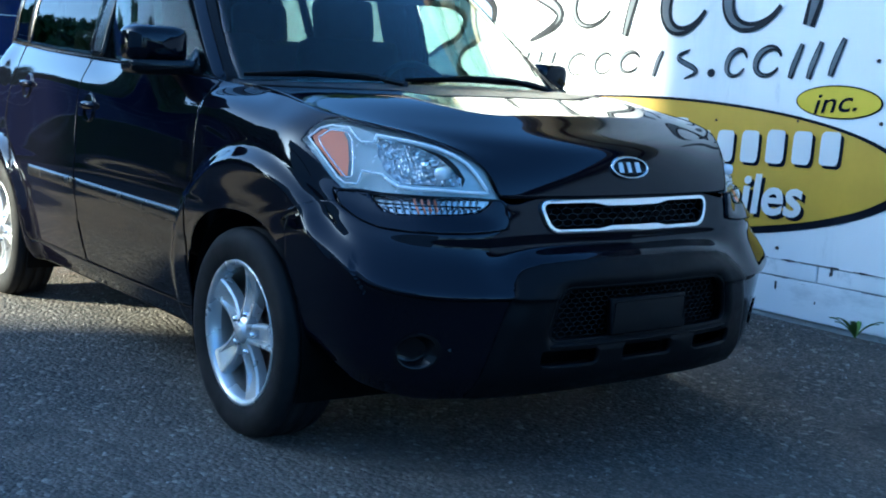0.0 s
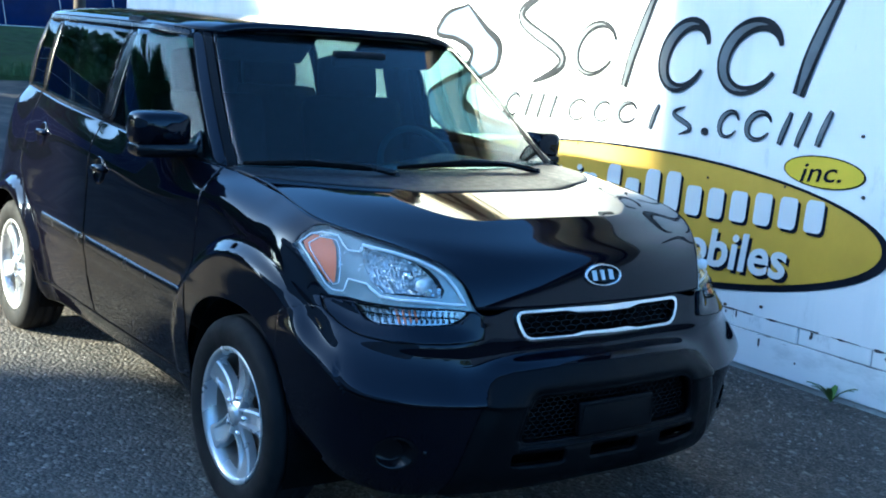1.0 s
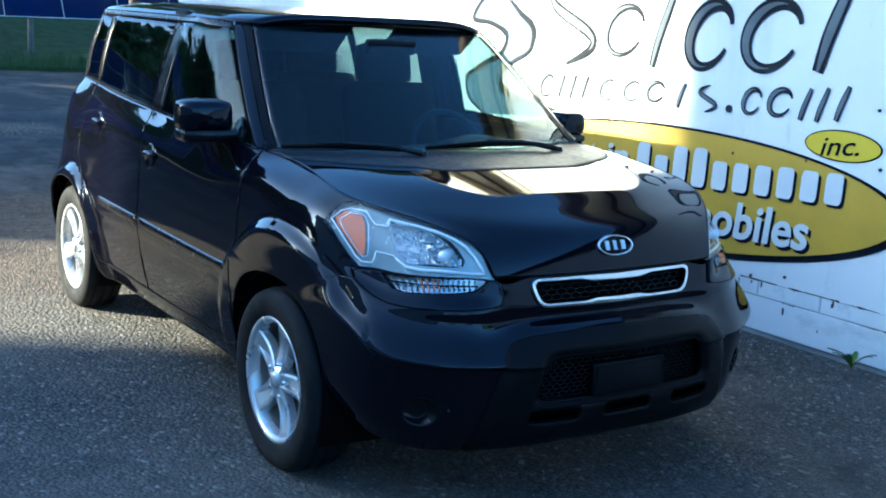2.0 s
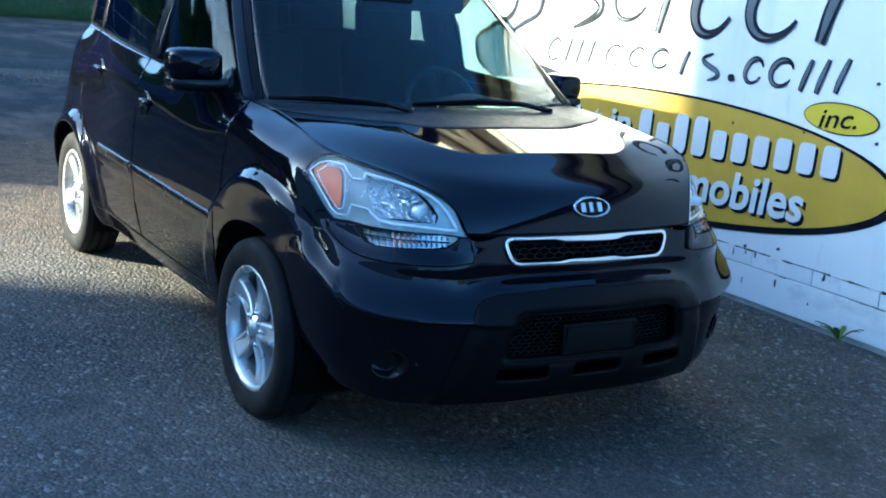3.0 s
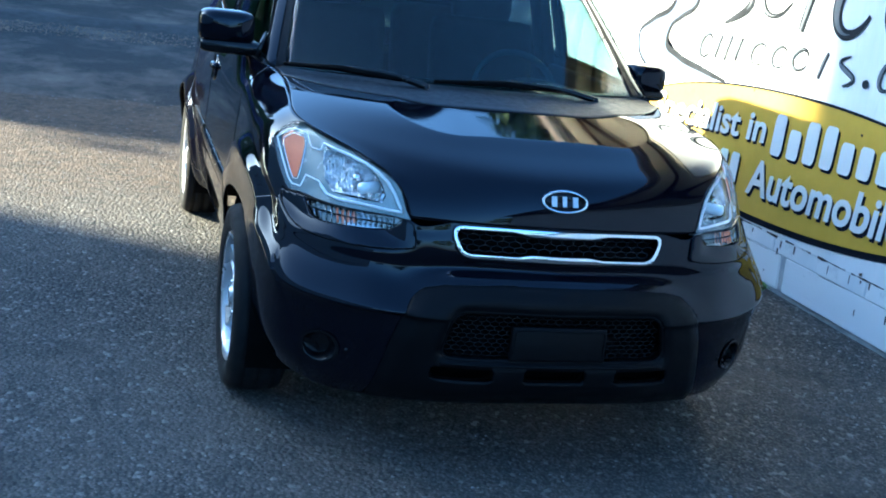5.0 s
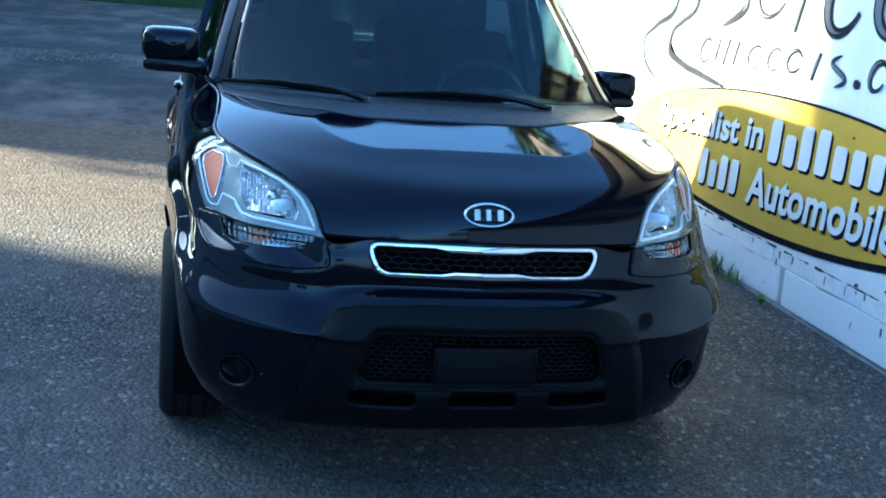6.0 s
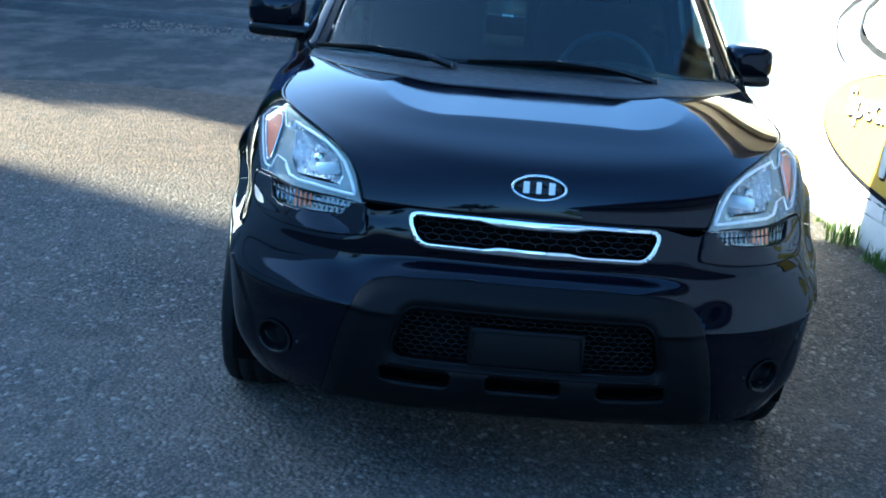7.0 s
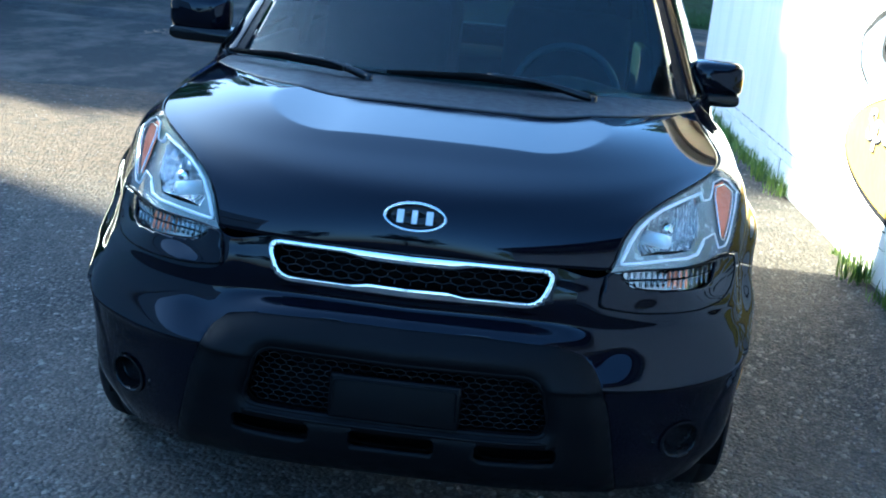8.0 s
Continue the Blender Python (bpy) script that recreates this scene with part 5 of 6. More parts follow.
def on_wall(lift):
    """u runs along the wall towards the far end (y), w is the height."""
    return lambda u, w, d: (WALL_X - lift - d - sign.location.x, u - sign.location.y, w - sign.location.z)


def flat_part(name, outline, lift, mat, label=""):
    bm = bmesh.new()
    plate(bm, outline, on_wall(lift), 0.0015)
    return part(name, bm, mat, sign, label, smooth=False)


def stroke(line, widths, n=40):
    """An outline of a brush stroke along a smooth line, with a width at each of its points."""
    k = chords(line)
    at = np.linspace(0, k[-1], n)
    p, w = hermite(k, np.array(line, float), at), hermite(k, np.array(widths, float), at)
    d = np.gradient(p, axis=0)
    d /= np.linalg.norm(d, axis=1)[:, None] + 1e-9
    side = np.stack([-d[:, 1], d[:, 0]], 1) * w[:, None] / 2
    return [tuple(q) for q in np.concatenate([p + side, (p - side)[::-1]])]


def stroke_part(name, line, widths, lift, mat, label="", n=40):
    """The stroke as a strip of quads with thickness."""
    k = chords(line)
    at = np.linspace(0, k[-1], n)
    p, w = hermite(k, np.array(line, float), at), np.maximum(hermite(k, np.array(widths, float), at), .002)
    d = np.gradient(p, axis=0)
    d /= np.linalg.norm(d, axis=1)[:, None] + 1e-9
    side = np.stack([-d[:, 1], d[:, 0]], 1) * w[:, None] / 2
    place = on_wall(lift)
    rows = np.array([[place(*(a + b), 0), place(*(a + b), .0015), place(*(a - b), .0015), place(*(a - b), 0)] for a, b in zip(p, side)])
    bm = bmesh.new()
    grid(bm, rows)
    return part(name, bm, mat, sign, label, smooth=False)


def oval(a, b, n=96):
    """The big oval, leaning gently down towards the far end."""
    pts = []
    for i in range(n):
        t = i * math.tau / n
        u, w = a * math.cos(t), b * math.sin(t)
        pts.append((2.235 + u, 0.700 + w - 0.028 * u))
    return pts


flat_part("oval_outline", oval(1.79, .352), .002, NAVY, "navy brushed outline of the oval")
flat_part("oval_field", [(u + .008, w + .010) for u, w in oval(1.752, .328)], .005, YELLOW, "mustard yellow oval")
flat_part("small_oval_outline", ellipse(.840, 1.068, .222, .074), .002, NAVY)
flat_part("small_oval", ellipse(.840, 1.068, .214, .068), .005, YELLOW_BRIGHT, "bright yellow small oval")


def written(text, start, end, height, lift, mat, shear=0.0, shadow=None, bold=0.0):
    """Words in the built-in face, from start to end along the wall (places y, z of the baseline), with a cap height."""
    cu = bpy.data.curves.new("words", "FONT")
    cu.body = text
    cu.offset = bold
    cu.resolution_u = 4
    tmp = bpy.data.objects.new("words", cu)
    scene.collection.objects.link(tmp)
    bpy.context.view_layer.update()
    me = bpy.data.meshes.new_from_object(tmp.evaluated_get(bpy.context.evaluated_depsgraph_get()))
    bpy.data.objects.remove(tmp)
    bpy.data.curves.remove(cu)
    xs, ys = [v.co.x for v in me.vertices], [v.co.y for v in me.vertices]
    x0, x1 = min(xs), max(xs)
    cap = 0.69

    def lay(suffix, du, dw, up, m):
        bm = bmesh.new()
        bm.from_mesh(me)
        for v in bm.verts:
            s = (v.co.x - x0) / (x1 - x0)
            w = v.co.y / cap * height
            y = start[0] + (end[0] - start[0]) * s - shear * w + du
            z = start[1] + (end[1] - start[1]) * s + w + dw
            v.co = on_wall(up)(y, z, 0)
        got = bmesh.ops.extrude_face_region(bm, geom=list(bm.faces))["geom"]
        for g in got:
            if isinstance(g, bmesh.types.BMVert):
                g.co.x -= 0.0012
        bm.verts.index_update()
        left = set(bm.verts)
        while left:                                       # each letter is a piece of its own
            heap, got = [left.pop()], []
            while heap:
                v = heap.pop()
                got.append(v)
                for e in v.link_edges:
                    o = e.other_vert(v)
                    if o in left:
                        left.remove(o)
                        heap.append(o)
            got = set(got)
            one, new_of = bmesh.new(), {}
            for v in got:
                new_of[v] = one.verts.new(v.co)
            for f in bm.faces:
                if f.verts[0] in got:
                    one.faces.new([new_of[v] for v in f.verts])
            part("letter" + suffix, one, m, sign, "", smooth=False)
        bm.free()

    if shadow:
        lay("_shadow", shadow[0], shadow[1], lift - .002, NAVY)
    lay("", 0, 0, lift, mat)
    bpy.data.meshes.remove(me)


written("inc.", (.962, 1.012), (.742, 1.035), .092, .008, NAVY, shear=.28, bold=.004)
written("Specialist in", (3.62, .706), (2.315, .770), .150, .010, SIGN_WHITE, shear=.10, shadow=(-.016, -.014), bold=.022)
written("Automobiles", (2.405, .490), (.985, .545), .180, .010, SIGN_WHITE, shear=.10, shadow=(-.018, -.016), bold=.022)


def ring_line(y0, y1, z0, z1, gap=0, slant=.22, n=30):
    """A slanted round loop between two heights, open towards the near end by gap degrees."""
    yc, zc, hw, hh = (y0 + y1) / 2, (z0 + z1) / 2, (y0 - y1) / 2, (z1 - z0) / 2
    turn = np.radians(np.linspace(gap / 2, 360 - gap / 2, n))
    return [(yc - hw * math.cos(a) - slant * hh * math.sin(a), zc + hh * math.sin(a)) for a in turn]


def word_bar(y0, y1, z0, z1):
    """One plain white bar with rounded corners, over its dark shadow, in place of a letter that is not spelled out."""
    yc, zc, hw, hh = (y0 + y1) / 2, (z0 + z1) / 2, (y0 - y1) / 2, (z1 - z0) / 2
    round_off = lambda c: math.copysign(abs(c) ** .35, c)
    pts = [(yc - hw * round_off(math.cos(a)) - .10 * hh * math.sin(a), zc + hh * round_off(math.sin(a))) for a in np.linspace(0, math.tau, 28, endpoint=False)]
    flat_part("word_bar_shadow", [(y - .016, z - .014) for y, z in pts], .008, NAVY)
    flat_part("word_bar", pts, .010, SIGN_WHITE)


def word_bars(start, end, heights, h):
    n = len(heights)
    for i, k in enumerate(heights):
        s0, s1 = (i + .14) / n, (i + .82) / n
        y0, y1 = (start[0] + (end[0] - start[0]) * q for q in (s0, s1))
        z0 = start[1] + (end[1] - start[1]) * (s0 + s1) / 2
        word_bar(y0, y1, z0, z0 + h * k)


word_bars((2.255, .722), (.780, .790), (1.3, .92, 1.28, 1.28, .92, .92, .92, .95, .92, .92), .165)
word_bars((3.00, .470), (2.50, .492), (1.2, .88, 1.12, 1.1), .165)

# two grey hand-brushed lines above the oval: loops, bars and waves of the strokes' place, weight and tone
BIG = (("wave", 3.20, 2.66, 1.335, 1.86, .070), ("loop", 2.60, 2.25, 1.40, 1.70, .045), ("bar", 2.20, 2.02, 1.36, 1.86, .055), ("loop", 1.93, 1.57, 1.36, 1.73, .075), ("loop", 1.53, 1.12, 1.375, 1.74, .075), ("bar", 1.06, .86, 1.40, 1.90, .075))
SMALL = (("loop", 3.19, 3.04, 1.118, 1.265, .024), ("bar", 3.00, 2.95, 1.130, 1.270, .022), ("bar", 2.89, 2.84, 1.130, 1.275, .022), ("bar", 2.78, 2.72, 1.140, 1.275, .022), ("loop", 2.61, 2.45, 1.145, 1.270, .016), ("loop", 2.40, 2.25, 1.155, 1.275, .018), ("loop", 2.21, 2.05, 1.165, 1.285, .024), ("bar", 1.97, 1.90, 1.155, 1.285, .026), ("wave", 1.82, 1.66, 1.148, 1.290, .026), ("loop", 1.49, 1.35, 1.160, 1.300, .028), ("loop", 1.32, 1.15, 1.165, 1.312, .032), ("bar", 1.11, 1.06, 1.165, 1.320, .030), ("bar", 1.01, .96, 1.165, 1.330, .030), ("bar", .90, .84, 1.180, 1.345, .032))


def brush_shape(kind, y0, y1, z0, z1, wide, dark):
    """A brushed loop, bar or wave with darker edges and a paler core."""
    h, mid = z1 - z0, (y0 + y1) / 2
    if kind == "loop":
        line = ring_line(y0 - wide / 2, y1 + wide / 2, z0 + wide * .3, z1 - wide * .3, 46, .26)
        heft = [.30 + .80 * max(0.0, math.sin(math.pi * (i / 29) ** .8)) ** 1.2 for i in range(30)]
    elif kind == "wave":
        turn = np.linspace(0, 1, 24)
        line = [(mid - (.10 + .30 * (.5 - q)) * (y0 - y1) * .6 + .42 * (y0 - y1) * math.sin(math.tau * q), z1 - h * q) for q in turn]
        heft = [.25 + .85 * math.sin(math.pi * q) ** .8 for q in turn]
    else:
        line = [(mid - .30 * (y0 - y1) - .12 * h, z1), (mid - .08 * h, z0 + h * .66), (mid + .06 * h, z0 + h * .3), (mid + .14 * h, z0)]
        heft = [.75, 1, 1.05, .9]
    stroke_part("brush_shape", line, [wide * k for k in heft], .004, INK if dark else INK_LIGHT)
    core = slice(len(line) // 6, -(len(line) // 6)) if kind != "bar" else slice(0, 4)
    stroke_part("brush_core", line[core], [wide * k * .62 * math.sin(math.pi * (i + .5) / len(line[core])) for i, k in enumerate(heft[core])], .0065, INK_LIGHT if dark else BLUE_GREY)


for i, row in enumerate(BIG):
    brush_shape(*row, True)
for i, row in enumerate(SMALL):
    brush_shape(*row, True)
flat_part("brush_dot", ellipse(1.572, 1.180, .024, .020, 20), .004, INK)

# the curling ribbon
LEFT = [(3.72, 1.86), (3.64, 1.775), (3.90, 1.69), (3.97, 1.60), (3.72, 1.55), (3.57, 1.48), (3.60, 1.40), (3.86, 1.275), (4.03, 1.17), (4.00, 1.07), (3.87, .99), (3.77, .955)]
RIGHT = [(3.70, 1.85), (3.64, 1.775), (3.45, 1.64), (3.285, 1.52), (3.30, 1.42), (3.48, 1.32), (3.60, 1.25), (3.62, 1.155), (3.45, 1.095), (3.12, 1.05), (2.83, 1.018)]


def build_ribbon():
    a, b = smooth_line(np.array(LEFT[1:]), 60), smooth_line(np.array(RIGHT[1:]), 60)
    place = on_wall(.0015)
    bm = bmesh.new()
    grid(bm, np.array([[place(*p, 0.001), place(*((p + q) / 2), 0.001), place(*q, 0.001)] for p, q in zip(a, b)]))
    part("ribbon_fill", bm, BLUE_GREY, sign, "pale blue-grey ribbon flourish", smooth=False)
    stroke_part("ribbon_line", LEFT[1:], [.012, .03, .035, .028, .03, .035, .03, .02, .02, .018, .010], .004, INK, n=90)
    stroke_part("ribbon_line", RIGHT[1:], [.012, .035, .045, .03, .028, .022, .035, .04, .035, .02], .004, INK, n=90)


build_ribbon()
for y, z in ((1.515, .955), (.62, .985), (1.04, .975), (2.5, 1.02), (1.10, .385), (1.32, .35), (.66, 1.25)):
    bm = bmesh.new()
    rod(bm, on_wall(-.002)(y, z, 0), on_wall(.010)(y, z, 0), .009, .006, 10)
    part("bolt_head", bm, surface("rusty_bolt", (.10, .07, .05), .8) if "rusty_bolt" not in bpy.data.materials else bpy.data.materials["rusty_bolt"], sign)

# ---- beyond the car: cone, solar array, unseen building that casts the near shade, trees, plants, grit ----
def build_cone():
    cone = base_of("traffic_cone", "orange traffic cone with two white bands by a patched trench", "traffic cone", at=(.60, 14.6, 0))
    bm = bmesh.new()
    box(bm, (0, 0, .02), (.36, .36, .04), None, .012)
    part("cone_base", bm, DARK, cone)
    bm = bmesh.new()
    prof = [(.135, .04), (.128, .06), (.030, .70), (.022, .715), (.001, .715)]
    p = np.array([[(r * math.cos(a), r * math.sin(a), z) for r, z in prof] for a in np.linspace(0, math.tau, 32, endpoint=False)])
    grid(bm, p, close_u=True)
    part("cone_body", bm, ORANGE, cone)
    for z0, z1 in ((.33, .44), (.48, .62)):
        bm = bmesh.new()
        r = lambda z: .128 - (z - .06) * .098 / .64 + .002
        p = np.array([[(r(z) * math.cos(a), r(z) * math.sin(a), z) for z in (z0, z1)] for a in np.linspace(0, math.tau, 32, endpoint=False)])
        grid(bm, p, close_u=True)
        part("cone_band", bm, BAND, cone)


def rubble_pile(name, label, x0, x1, y0, y1, n, lo, hi, mat, seed, height=0.0):
    rng = random.Random(seed)
    verts, faces = [], []
    for _ in range(n):
        x, y, s = rng.uniform(x0, x1), rng.uniform(y0, y1), rng.uniform(lo, hi) * rng.choice((.5, .7, 1))
        k = max(0.0, min(1.0, (x - 1.35) / 0.6)) if y < 12 else 0
        z = .07 * k * k * (3 - 2 * k) + rng.uniform(0, height)
        b = len(verts)
        for u, v, w in ((1, 0, 0), (-.4, .9, 0), (-.5, -.8, 0), (0, 0, 1)):
            verts.append((x + s * u * rng.uniform(.6, 1.2), y + s * v * rng.uniform(.6, 1.2), z + s * (w * rng.uniform(.3, .9) - .05)))
        faces += [(b, b + 1, b + 3), (b + 1, b + 2, b + 3), (b + 2, b, b + 3)]
    me = bpy.data.meshes.new(name)
    me.from_pydata(verts, [], faces)
    me.materials.append(mat)
    return tagged(new(name, me), label, "grit", kind="stuff")


def build_array():
    """A long tilted solar array behind the road; its low edge shows, the rest is seen in the car's glass."""
    arr = base_of("solar_array", "long row of tilted blue solar panels on steel posts", "solar panels", at=(0, 24.4, 0))
    along, up = Vector((1, .10, 0)).normalized(), Vector((0.05, .62, .78)).normalized()
    face = along.cross(up).normalized()
    origin = Vector((-22, 0, 1.19))
    for i in range(24):
        for j in range(3):
            bm = bmesh.new()
            o = origin + along * (i * 1.45) + up * (j * 1.30)
            vs = [o, o + along * 1.43, o + along * 1.43 + up * 1.28, o + up * 1.28]
            top = [bm.verts.new(v) for v in vs]
            low = [bm.verts.new(v - face * .04) for v in vs]
            bm.faces.new(top)
            bm.faces.new(low[::-1])
            for q in range(4):
                bm.faces.new((top[q], low[q], low[(q + 1) % 4], top[(q + 1) % 4]))
            pnl = part("solar_panel", bm, PANEL_BLUE, arr, smooth=False)
        bm = bmesh.new()
        o = origin + along * (i * 1.45 - .01) + face * .004
        rod(bm, o, o + up * 3.9, .009, None, 4)
        part("panel_seam", bm, BAND, arr)
    for j in range(4):
        bm = bmesh.new()
        o = origin + up * (j * 1.30 - .01) + face * .004
        rod(bm, o, o + along * 34.8, .010, None, 4)
        part("panel_seam", bm, BAND, arr)
    # One of these posts stands in for a thin grey-brown tree trunk.
    for i in range(6):
        bm = bmesh.new()
        o = origin + along * (1.95 + i * 6.2) + up * .35 - face * .06
        rod(bm, (o.x, o.y, -.2), o, .07, None, 10)
        part("array_post", bm, GALV, arr)


def build_shade_building():
    """An unseen building made up to shade the near ground: plain walls under a deep-eaved roof."""
    b = base_of("shade_building", "unseen white building with a deep pale roof, added to shade the near yard", "building", at=(-27, 0, 0))
    bm = bmesh.new()
    box(bm, (0, -9.35, 5.38), (12, 50.0, 10.76))
    # Walls and roof are pale to lift the reflections in the car's paint.
    part("building_wall", bm, surface("white_render", (.58, .57, .55), .85, vary=.06, scale=3), b, smooth=False)
    bm = bmesh.new()
    box(bm, (0, -8.5, 12.34), (13, 50.4, 3.16), None, .05)
    part("roof", bm, surface("pale_roof_sheet", (.52, .52, .51), .6, vary=.08, scale=5), b, smooth=False)


def leaf_cloud(centre, radii, n, size, rng):
    """Small two-sided leaves scattered in clumps inside an uneven crown."""
    verts, faces = [], []
    clumps = []
    for _ in range(46):
        d = Vector((rng.gauss(0, 1), rng.gauss(0, 1), rng.gauss(0, 1))).normalized() * rng.uniform(.25, 1.0) ** .6
        clumps.append((Vector(centre) + Vector((d.x * radii[0], d.y * radii[1], d.z * radii[2])), rng.uniform(.45, 1.0)))
    for _ in range(n):
        c, r = rng.choice(clumps)
        p = c + Vector((rng.gauss(0, .42), rng.gauss(0, .42), rng.gauss(0, .34))) * r
        a = Vector((rng.gauss(0, 1), rng.gauss(0, 1), rng.gauss(0, 1))).normalized()
        q = a.orthogonal().normalized()
        s = size * rng.uniform(.6, 1.3)
        k = len(verts)
        verts += [p - a * s, p + q * s * .5, p + a * s, p - q * s * .5]
        faces.append((k, k + 1, k + 2, k + 3))
    return verts, faces


def build_tree(x, y, h, crown, seed, leaves=2600, label="unseen leafy broad-crowned tree that shades the far yard", leaf=.17, low=.68):
    rng = random.Random(seed)
    t = base_of("tree", label, "tree", "trees round the yard", at=(x, y, 0))
    bm = bmesh.new()
    line = [(0, 0, -.2), (rng.uniform(-.1, .1), rng.uniform(-.1, .1), h * .25), (rng.uniform(-.2, .2), rng.uniform(-.2, .2), h * .5), (rng.uniform(-.3, .3), rng.uniform(-.3, .3), h * .8)]
    tube(bm, smooth_line(np.array(line), 10), list(np.linspace(.17, .04, 10)), 8)
    trunk = part("trunk", bm, BARK, t)
    for k in range(7):
        a, z = rng.uniform(0, math.tau), h * rng.uniform(.35, .7)
        bm = bmesh.new()
        o = Vector((0, 0, z))
        e = o + Vector((math.cos(a) * crown * .7, math.sin(a) * crown * .7, h * .18))
        tube(bm, smooth_line(np.array([o, (o + e) / 2 + Vector((0, 0, .3)), e]), 6), list(np.linspace(.06, .015, 6)), 6)
        part("limb", bm, BARK, t)
    v, f = leaf_cloud((0, 0, h * low), (crown, crown, h * (.30 if low > .6 else .42)), leaves, leaf, rng)
    me = bpy.data.meshes.new("crown")
    me.from_pydata(v, [], f)
    me.materials.append(LEAF)
    ob = new("crown", me)
    ob.parent = t


def grass_patch(name, label, places, blades, h, seed, spread=.1):
    rng = random.Random(seed)
    verts, faces = [], []
    for x, y, z, k in places:
        for _ in range(int(blades * k)):
            px, py = x + rng.gauss(0, spread) * k, y + rng.gauss(0, spread) * k
            a, hh, w = rng.uniform(0, math.tau), h * k * rng.uniform(.4, 1.1), rng.uniform(.002, .005) * (1 if h < .5 else 4)
            lean = hh * rng.uniform(.1, .6)
            dx, dy = math.cos(a), math.sin(a)
            b = len(verts)
            verts += [(px - dy * w, py + dx * w, z), (px + dy * w, py - dx * w, z), (px + dx * lean * .4 + dy * w * .7, py + dy * lean * .4 - dx * w * .7, z + hh * .6), (px + dx * lean * .4 - dy * w * .7, py + dy * lean * .4 + dx * w * .7, z + hh * .6), (px + dx * lean, py + dy * lean, z + hh)]
            faces += [(b, b + 1, b + 2, b + 3), (b + 3, b + 2, b + 4)]
    me = bpy.data.meshes.new(name)
    me.from_pydata(verts, [], faces)
    me.materials.append(SHADED_GRASS if name == "bank_grass" else GRASS)
    return tagged(new(name, me), label, "grass", kind="stuff")


def build_weed(x, y, z, h, seed, label):
    rng = random.Random(seed)
    w = base_of("weed", label, "weed", "weeds along the wall", at=(x, y, z))
    for k in range(rng.randint(6, 9)):
        a, l = rng.uniform(0, math.tau), h * rng.uniform(.6, 1.1)
        pts = []
        for s in np.linspace(0, 1, 6):
            out, up = l * .75 * s, l * (1.1 * s - .55 * s * s)
            pts.append((Vector((math.cos(a) * out, math.sin(a) * out, up)), .013 * math.sin(math.pi * (.08 + .9 * s)) + .001))
        side = Vector((-math.sin(a), math.cos(a), 0))
        bm = bmesh.new()
        grid(bm, np.array([[p - side * wd + Vector((0, 0, .004)), p, p + side * wd + Vector((0, 0, .004))] for p, wd in pts]))
        part("leaf", bm, GRASS, w)


def build_patch():
    """A dark low ridge of new asphalt across the yard's edge."""
    bm = bmesh.new()
    xs, ys = np.linspace(-9, 1.6, 60), np.linspace(0, 1, 9)
    p = np.array([[(x, 13.15 + 1.25 * v + .15 * noise.noise((x * .8, v, 3)), -.01 + .085 * math.sin(math.pi * v) * (1 + .3 * noise.noise((x * 2.3, v * 2, 1)))) for v in ys] for x in xs])
    grid(bm, p)
    tagged(part("trench_patch", bm, surface("new_asphalt", (.035, .034, .034), .9, vary=.5, scale=20, grain=.6)), "dark ridge of patched asphalt beside the cone", "asphalt patch", kind="structure")


build_cone()
build_patch()
build_array()
build_shade_building()
rng = random.Random(11)
rubble_pile("trench_spoil", "broken asphalt and pale earth strewn along the trench", -4.5, 1.2, 11.6, 13.0, 1700, .008, .035, surface("spoil_earth", (.23, .175, .13), .95, vary=.3), 2, .02)
rubble_pile("wall_grit", "pale grit and paint flakes along the foot of the wall", 1.35, 1.97, -2.0, 6.0, 900, .004, .014, STONE, 4)
rubble_pile("yard_grit", "loose stones scattered over the asphalt", -4.5, 1.9, -2.2, 7.2, 7000, .003, .011, STONE, 5)
# Trees out of view, placed so their crowns shade the yard past the sun strip.
for i, (x, y, h, c) in enumerate(((-16.05, 17.5, 7.6, 2.5), (-12.6, 17.0, 8.5, 2.2), (-9.4, 16.1, 8.5, 2.2), (-19.5, 21.5, 10, 2.8), (-16.0, 22.5, 9.5, 2.6), (-11.0, 20.8, 9.0, 2.4), (-22.5, 25.0, 10, 2.8))):
    build_tree(x, y, h, c * 1.1, 30 + i, 9000, leaf=.24)
build_tree(-19.5, 15.6, 6.2, 2.0, 41, 9000, leaf=.24)
for i, (x, y, h, c) in enumerate(((-20, 44, 7, 3.0), (-9, 46, 6.5, 2.8), (3, 45, 7, 3.0), (26, 44, 9, 3.4))):
    build_tree(x, y, h, c, 50 + i, 2400, "dense tree on the bank behind the solar panels")
for i, (x, y, h, c) in enumerate(((-12, -30, 6, 2.6), (-3, -33, 6.5, 2.8), (7, -31, 6, 2.6))):
    build_tree(x, y, h, c, 70 + i, 2200, "tree behind the yard")
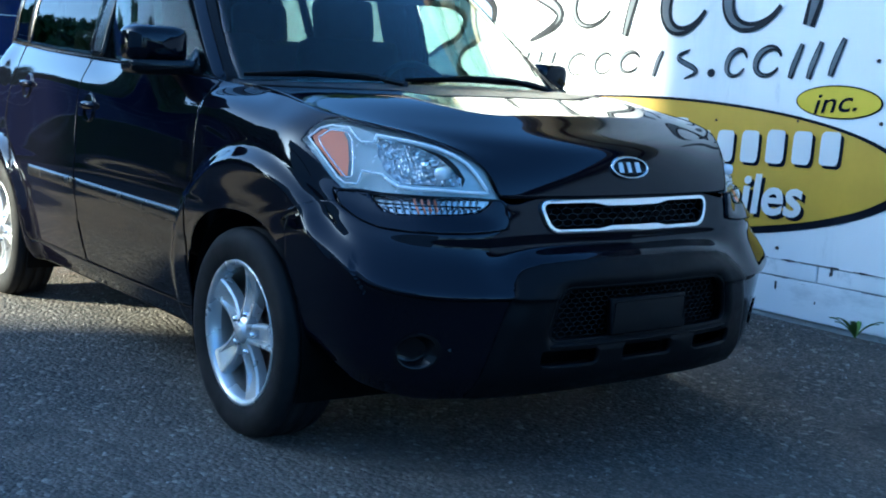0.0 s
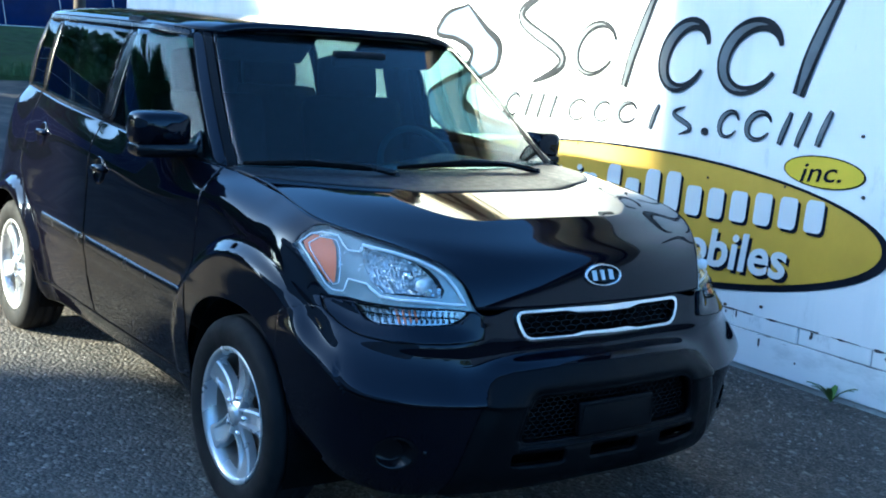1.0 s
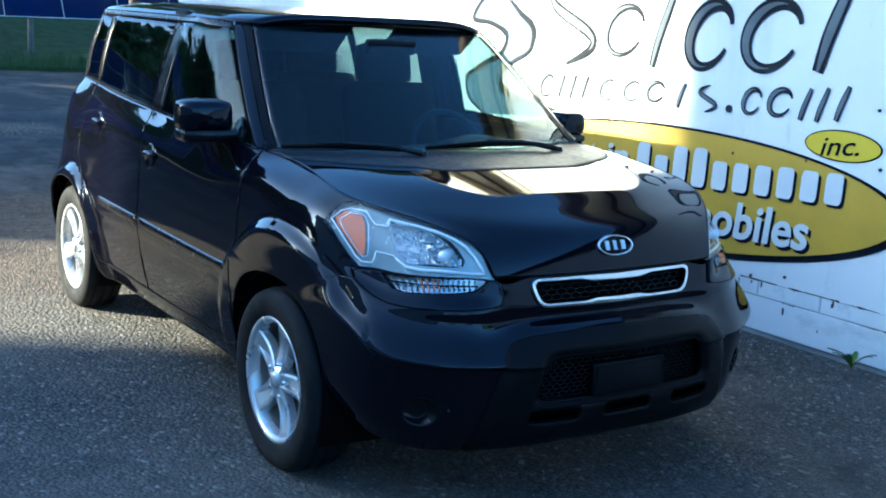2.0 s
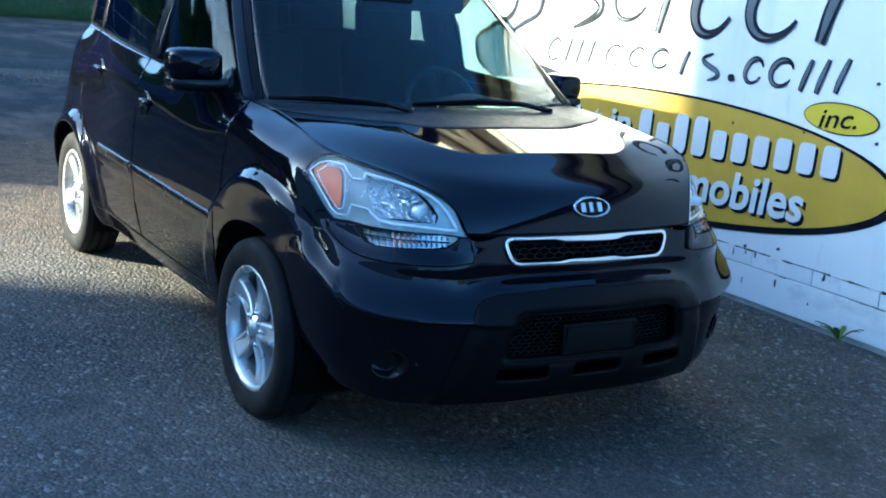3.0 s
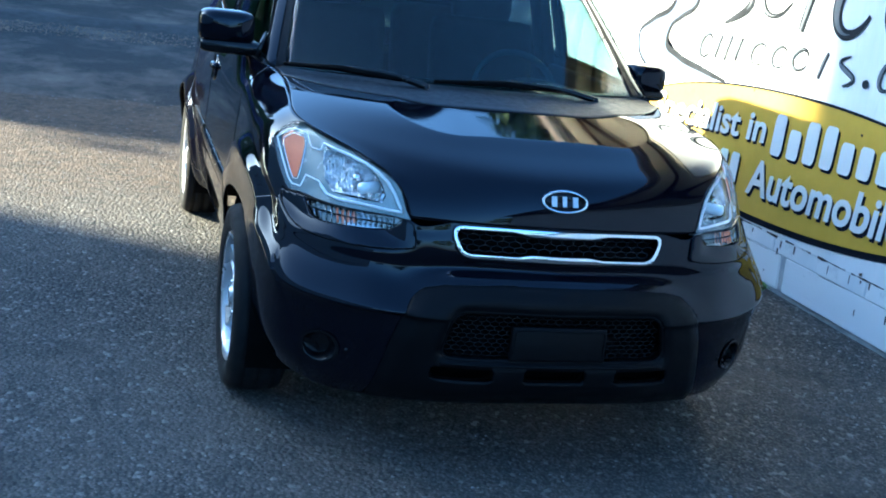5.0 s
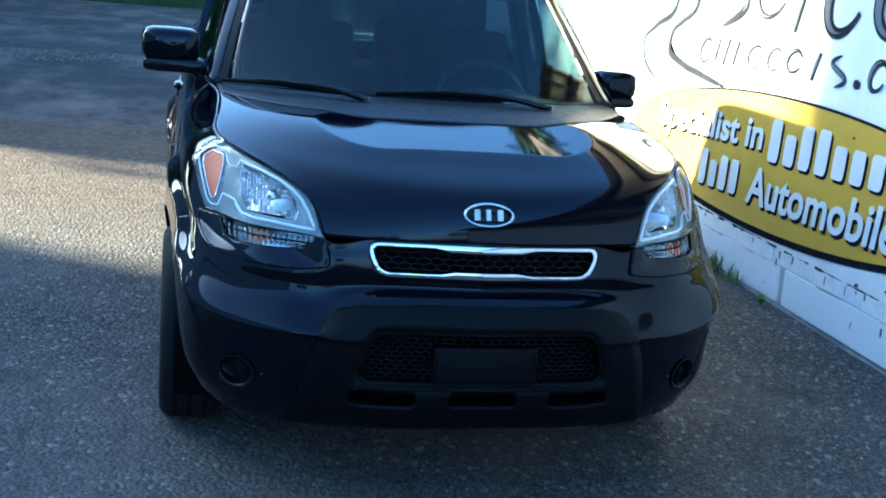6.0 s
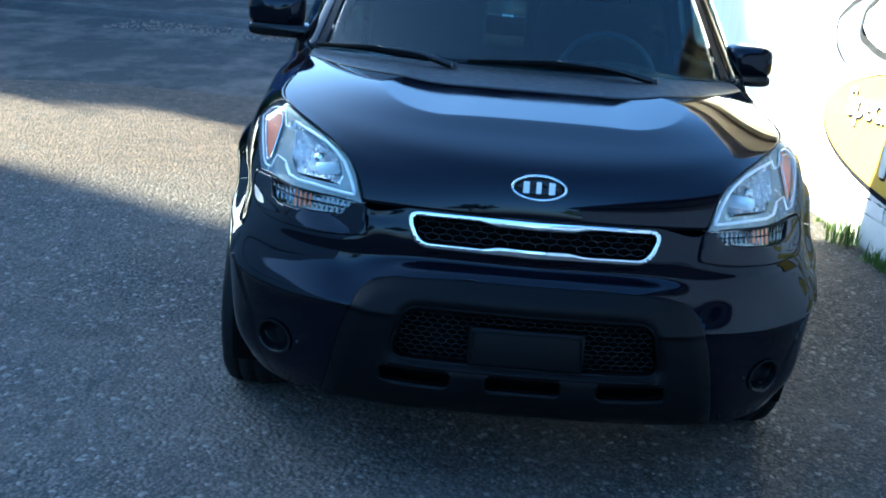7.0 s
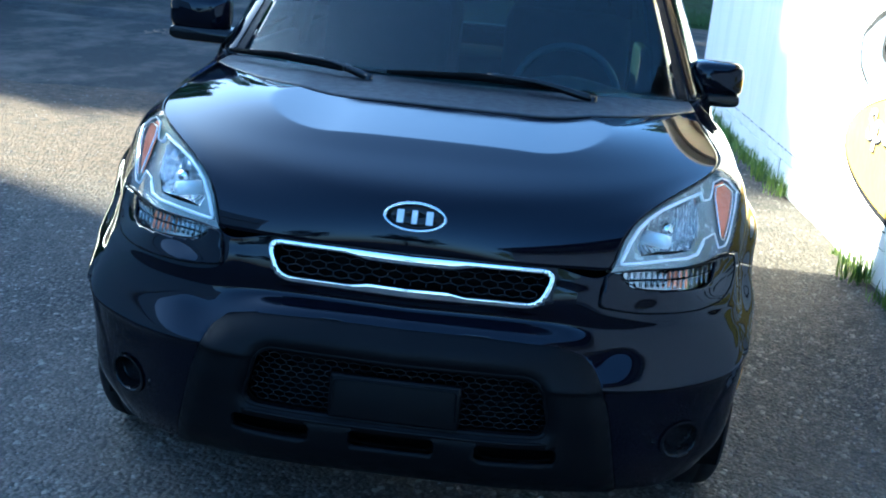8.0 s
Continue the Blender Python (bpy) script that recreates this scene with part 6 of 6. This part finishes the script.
for i, (x, y, h, c) in enumerate(((-27, 34, 9, 3.0), (-20, 39, 13, 4.0), (-17, 44, 12, 3.6), (-31, 42, 13, 4.2), (-25, 45, 15, 4.6), (-11, 44, 9, 3.2), (-34, 31, 9, 3.0), (-18, 49, 18, 5.4), (-25, 51, 19, 5.8), (-33, 48, 18, 5.4), (-14, 50, 10, 3.6), (-7.5, 48, 9, 3.2))):
    build_tree(x, y, h, c, 110 + i, 15000, "tree on the bank that shades the road", .33)
# Two unseen trees added only to keep the sun off the trench.
for i, (x, y, h, c) in enumerate(((-18.5, 29.0, 12.5, 3.7), (-14.0, 27.5, 9.5, 2.6))):
    build_tree(x, y, h, c, 170 + i, 12000, "unseen tree added on the bank to shade the trench", .32)
for i, (x, y, h, c) in enumerate(((-6, 41, 5.5, 3.0), (-10, 41.5, 7, 3.2), (-14.5, 40, 7.5, 3.4), (-19, 41, 8, 3.6), (-24, 40, 8, 3.6), (-29, 39, 8, 3.6))):
    build_tree(x, y, h, c, 140 + i, 9000, "thick leafy shrub behind the solar panels", .30, .46)
for i, (x, y, h, c) in enumerate(((7.9, 16.2, 11, 2.6), (12.5, 20.5, 11, 3.2), (6.5, 25.0, 11, 3.2), (10.0, 27.5, 12, 3.4))):
    build_tree(x, y, h, c, 90 + i, 6000, "sunlit tree standing behind the painted wall", .26)
grass_patch("bank_grass", "rough green grass on the bank", [(rng.uniform(-8, 16), rng.uniform(24.6, 29), .1, rng.uniform(.6, 1.3)) for _ in range(3200)], 14, .30, 6, .35)
TUFTS = [(2.36, .62), (2.60, .75), (2.68, .55), (2.77, .6), (3.12, 1.15), (3.20, 1.0), (3.42, .5), (3.62, .35)] + [(y, rng.uniform(.65, 1.05)) for y in np.arange(5.15, 8.9, .16)]
grass_patch("wall_grass", "tufts of green grass along the wall foot", [(1.945 + rng.uniform(-.02, .02), y, .07, k) for y, k in TUFTS], 60, .16, 8, .045)
build_weed(1.91, .60, .065, .17, 1, "small green weed growing at the foot of the wall")
build_weed(1.90, 1.95, .065, .07, 2, "tiny weed growing at the foot of the wall")
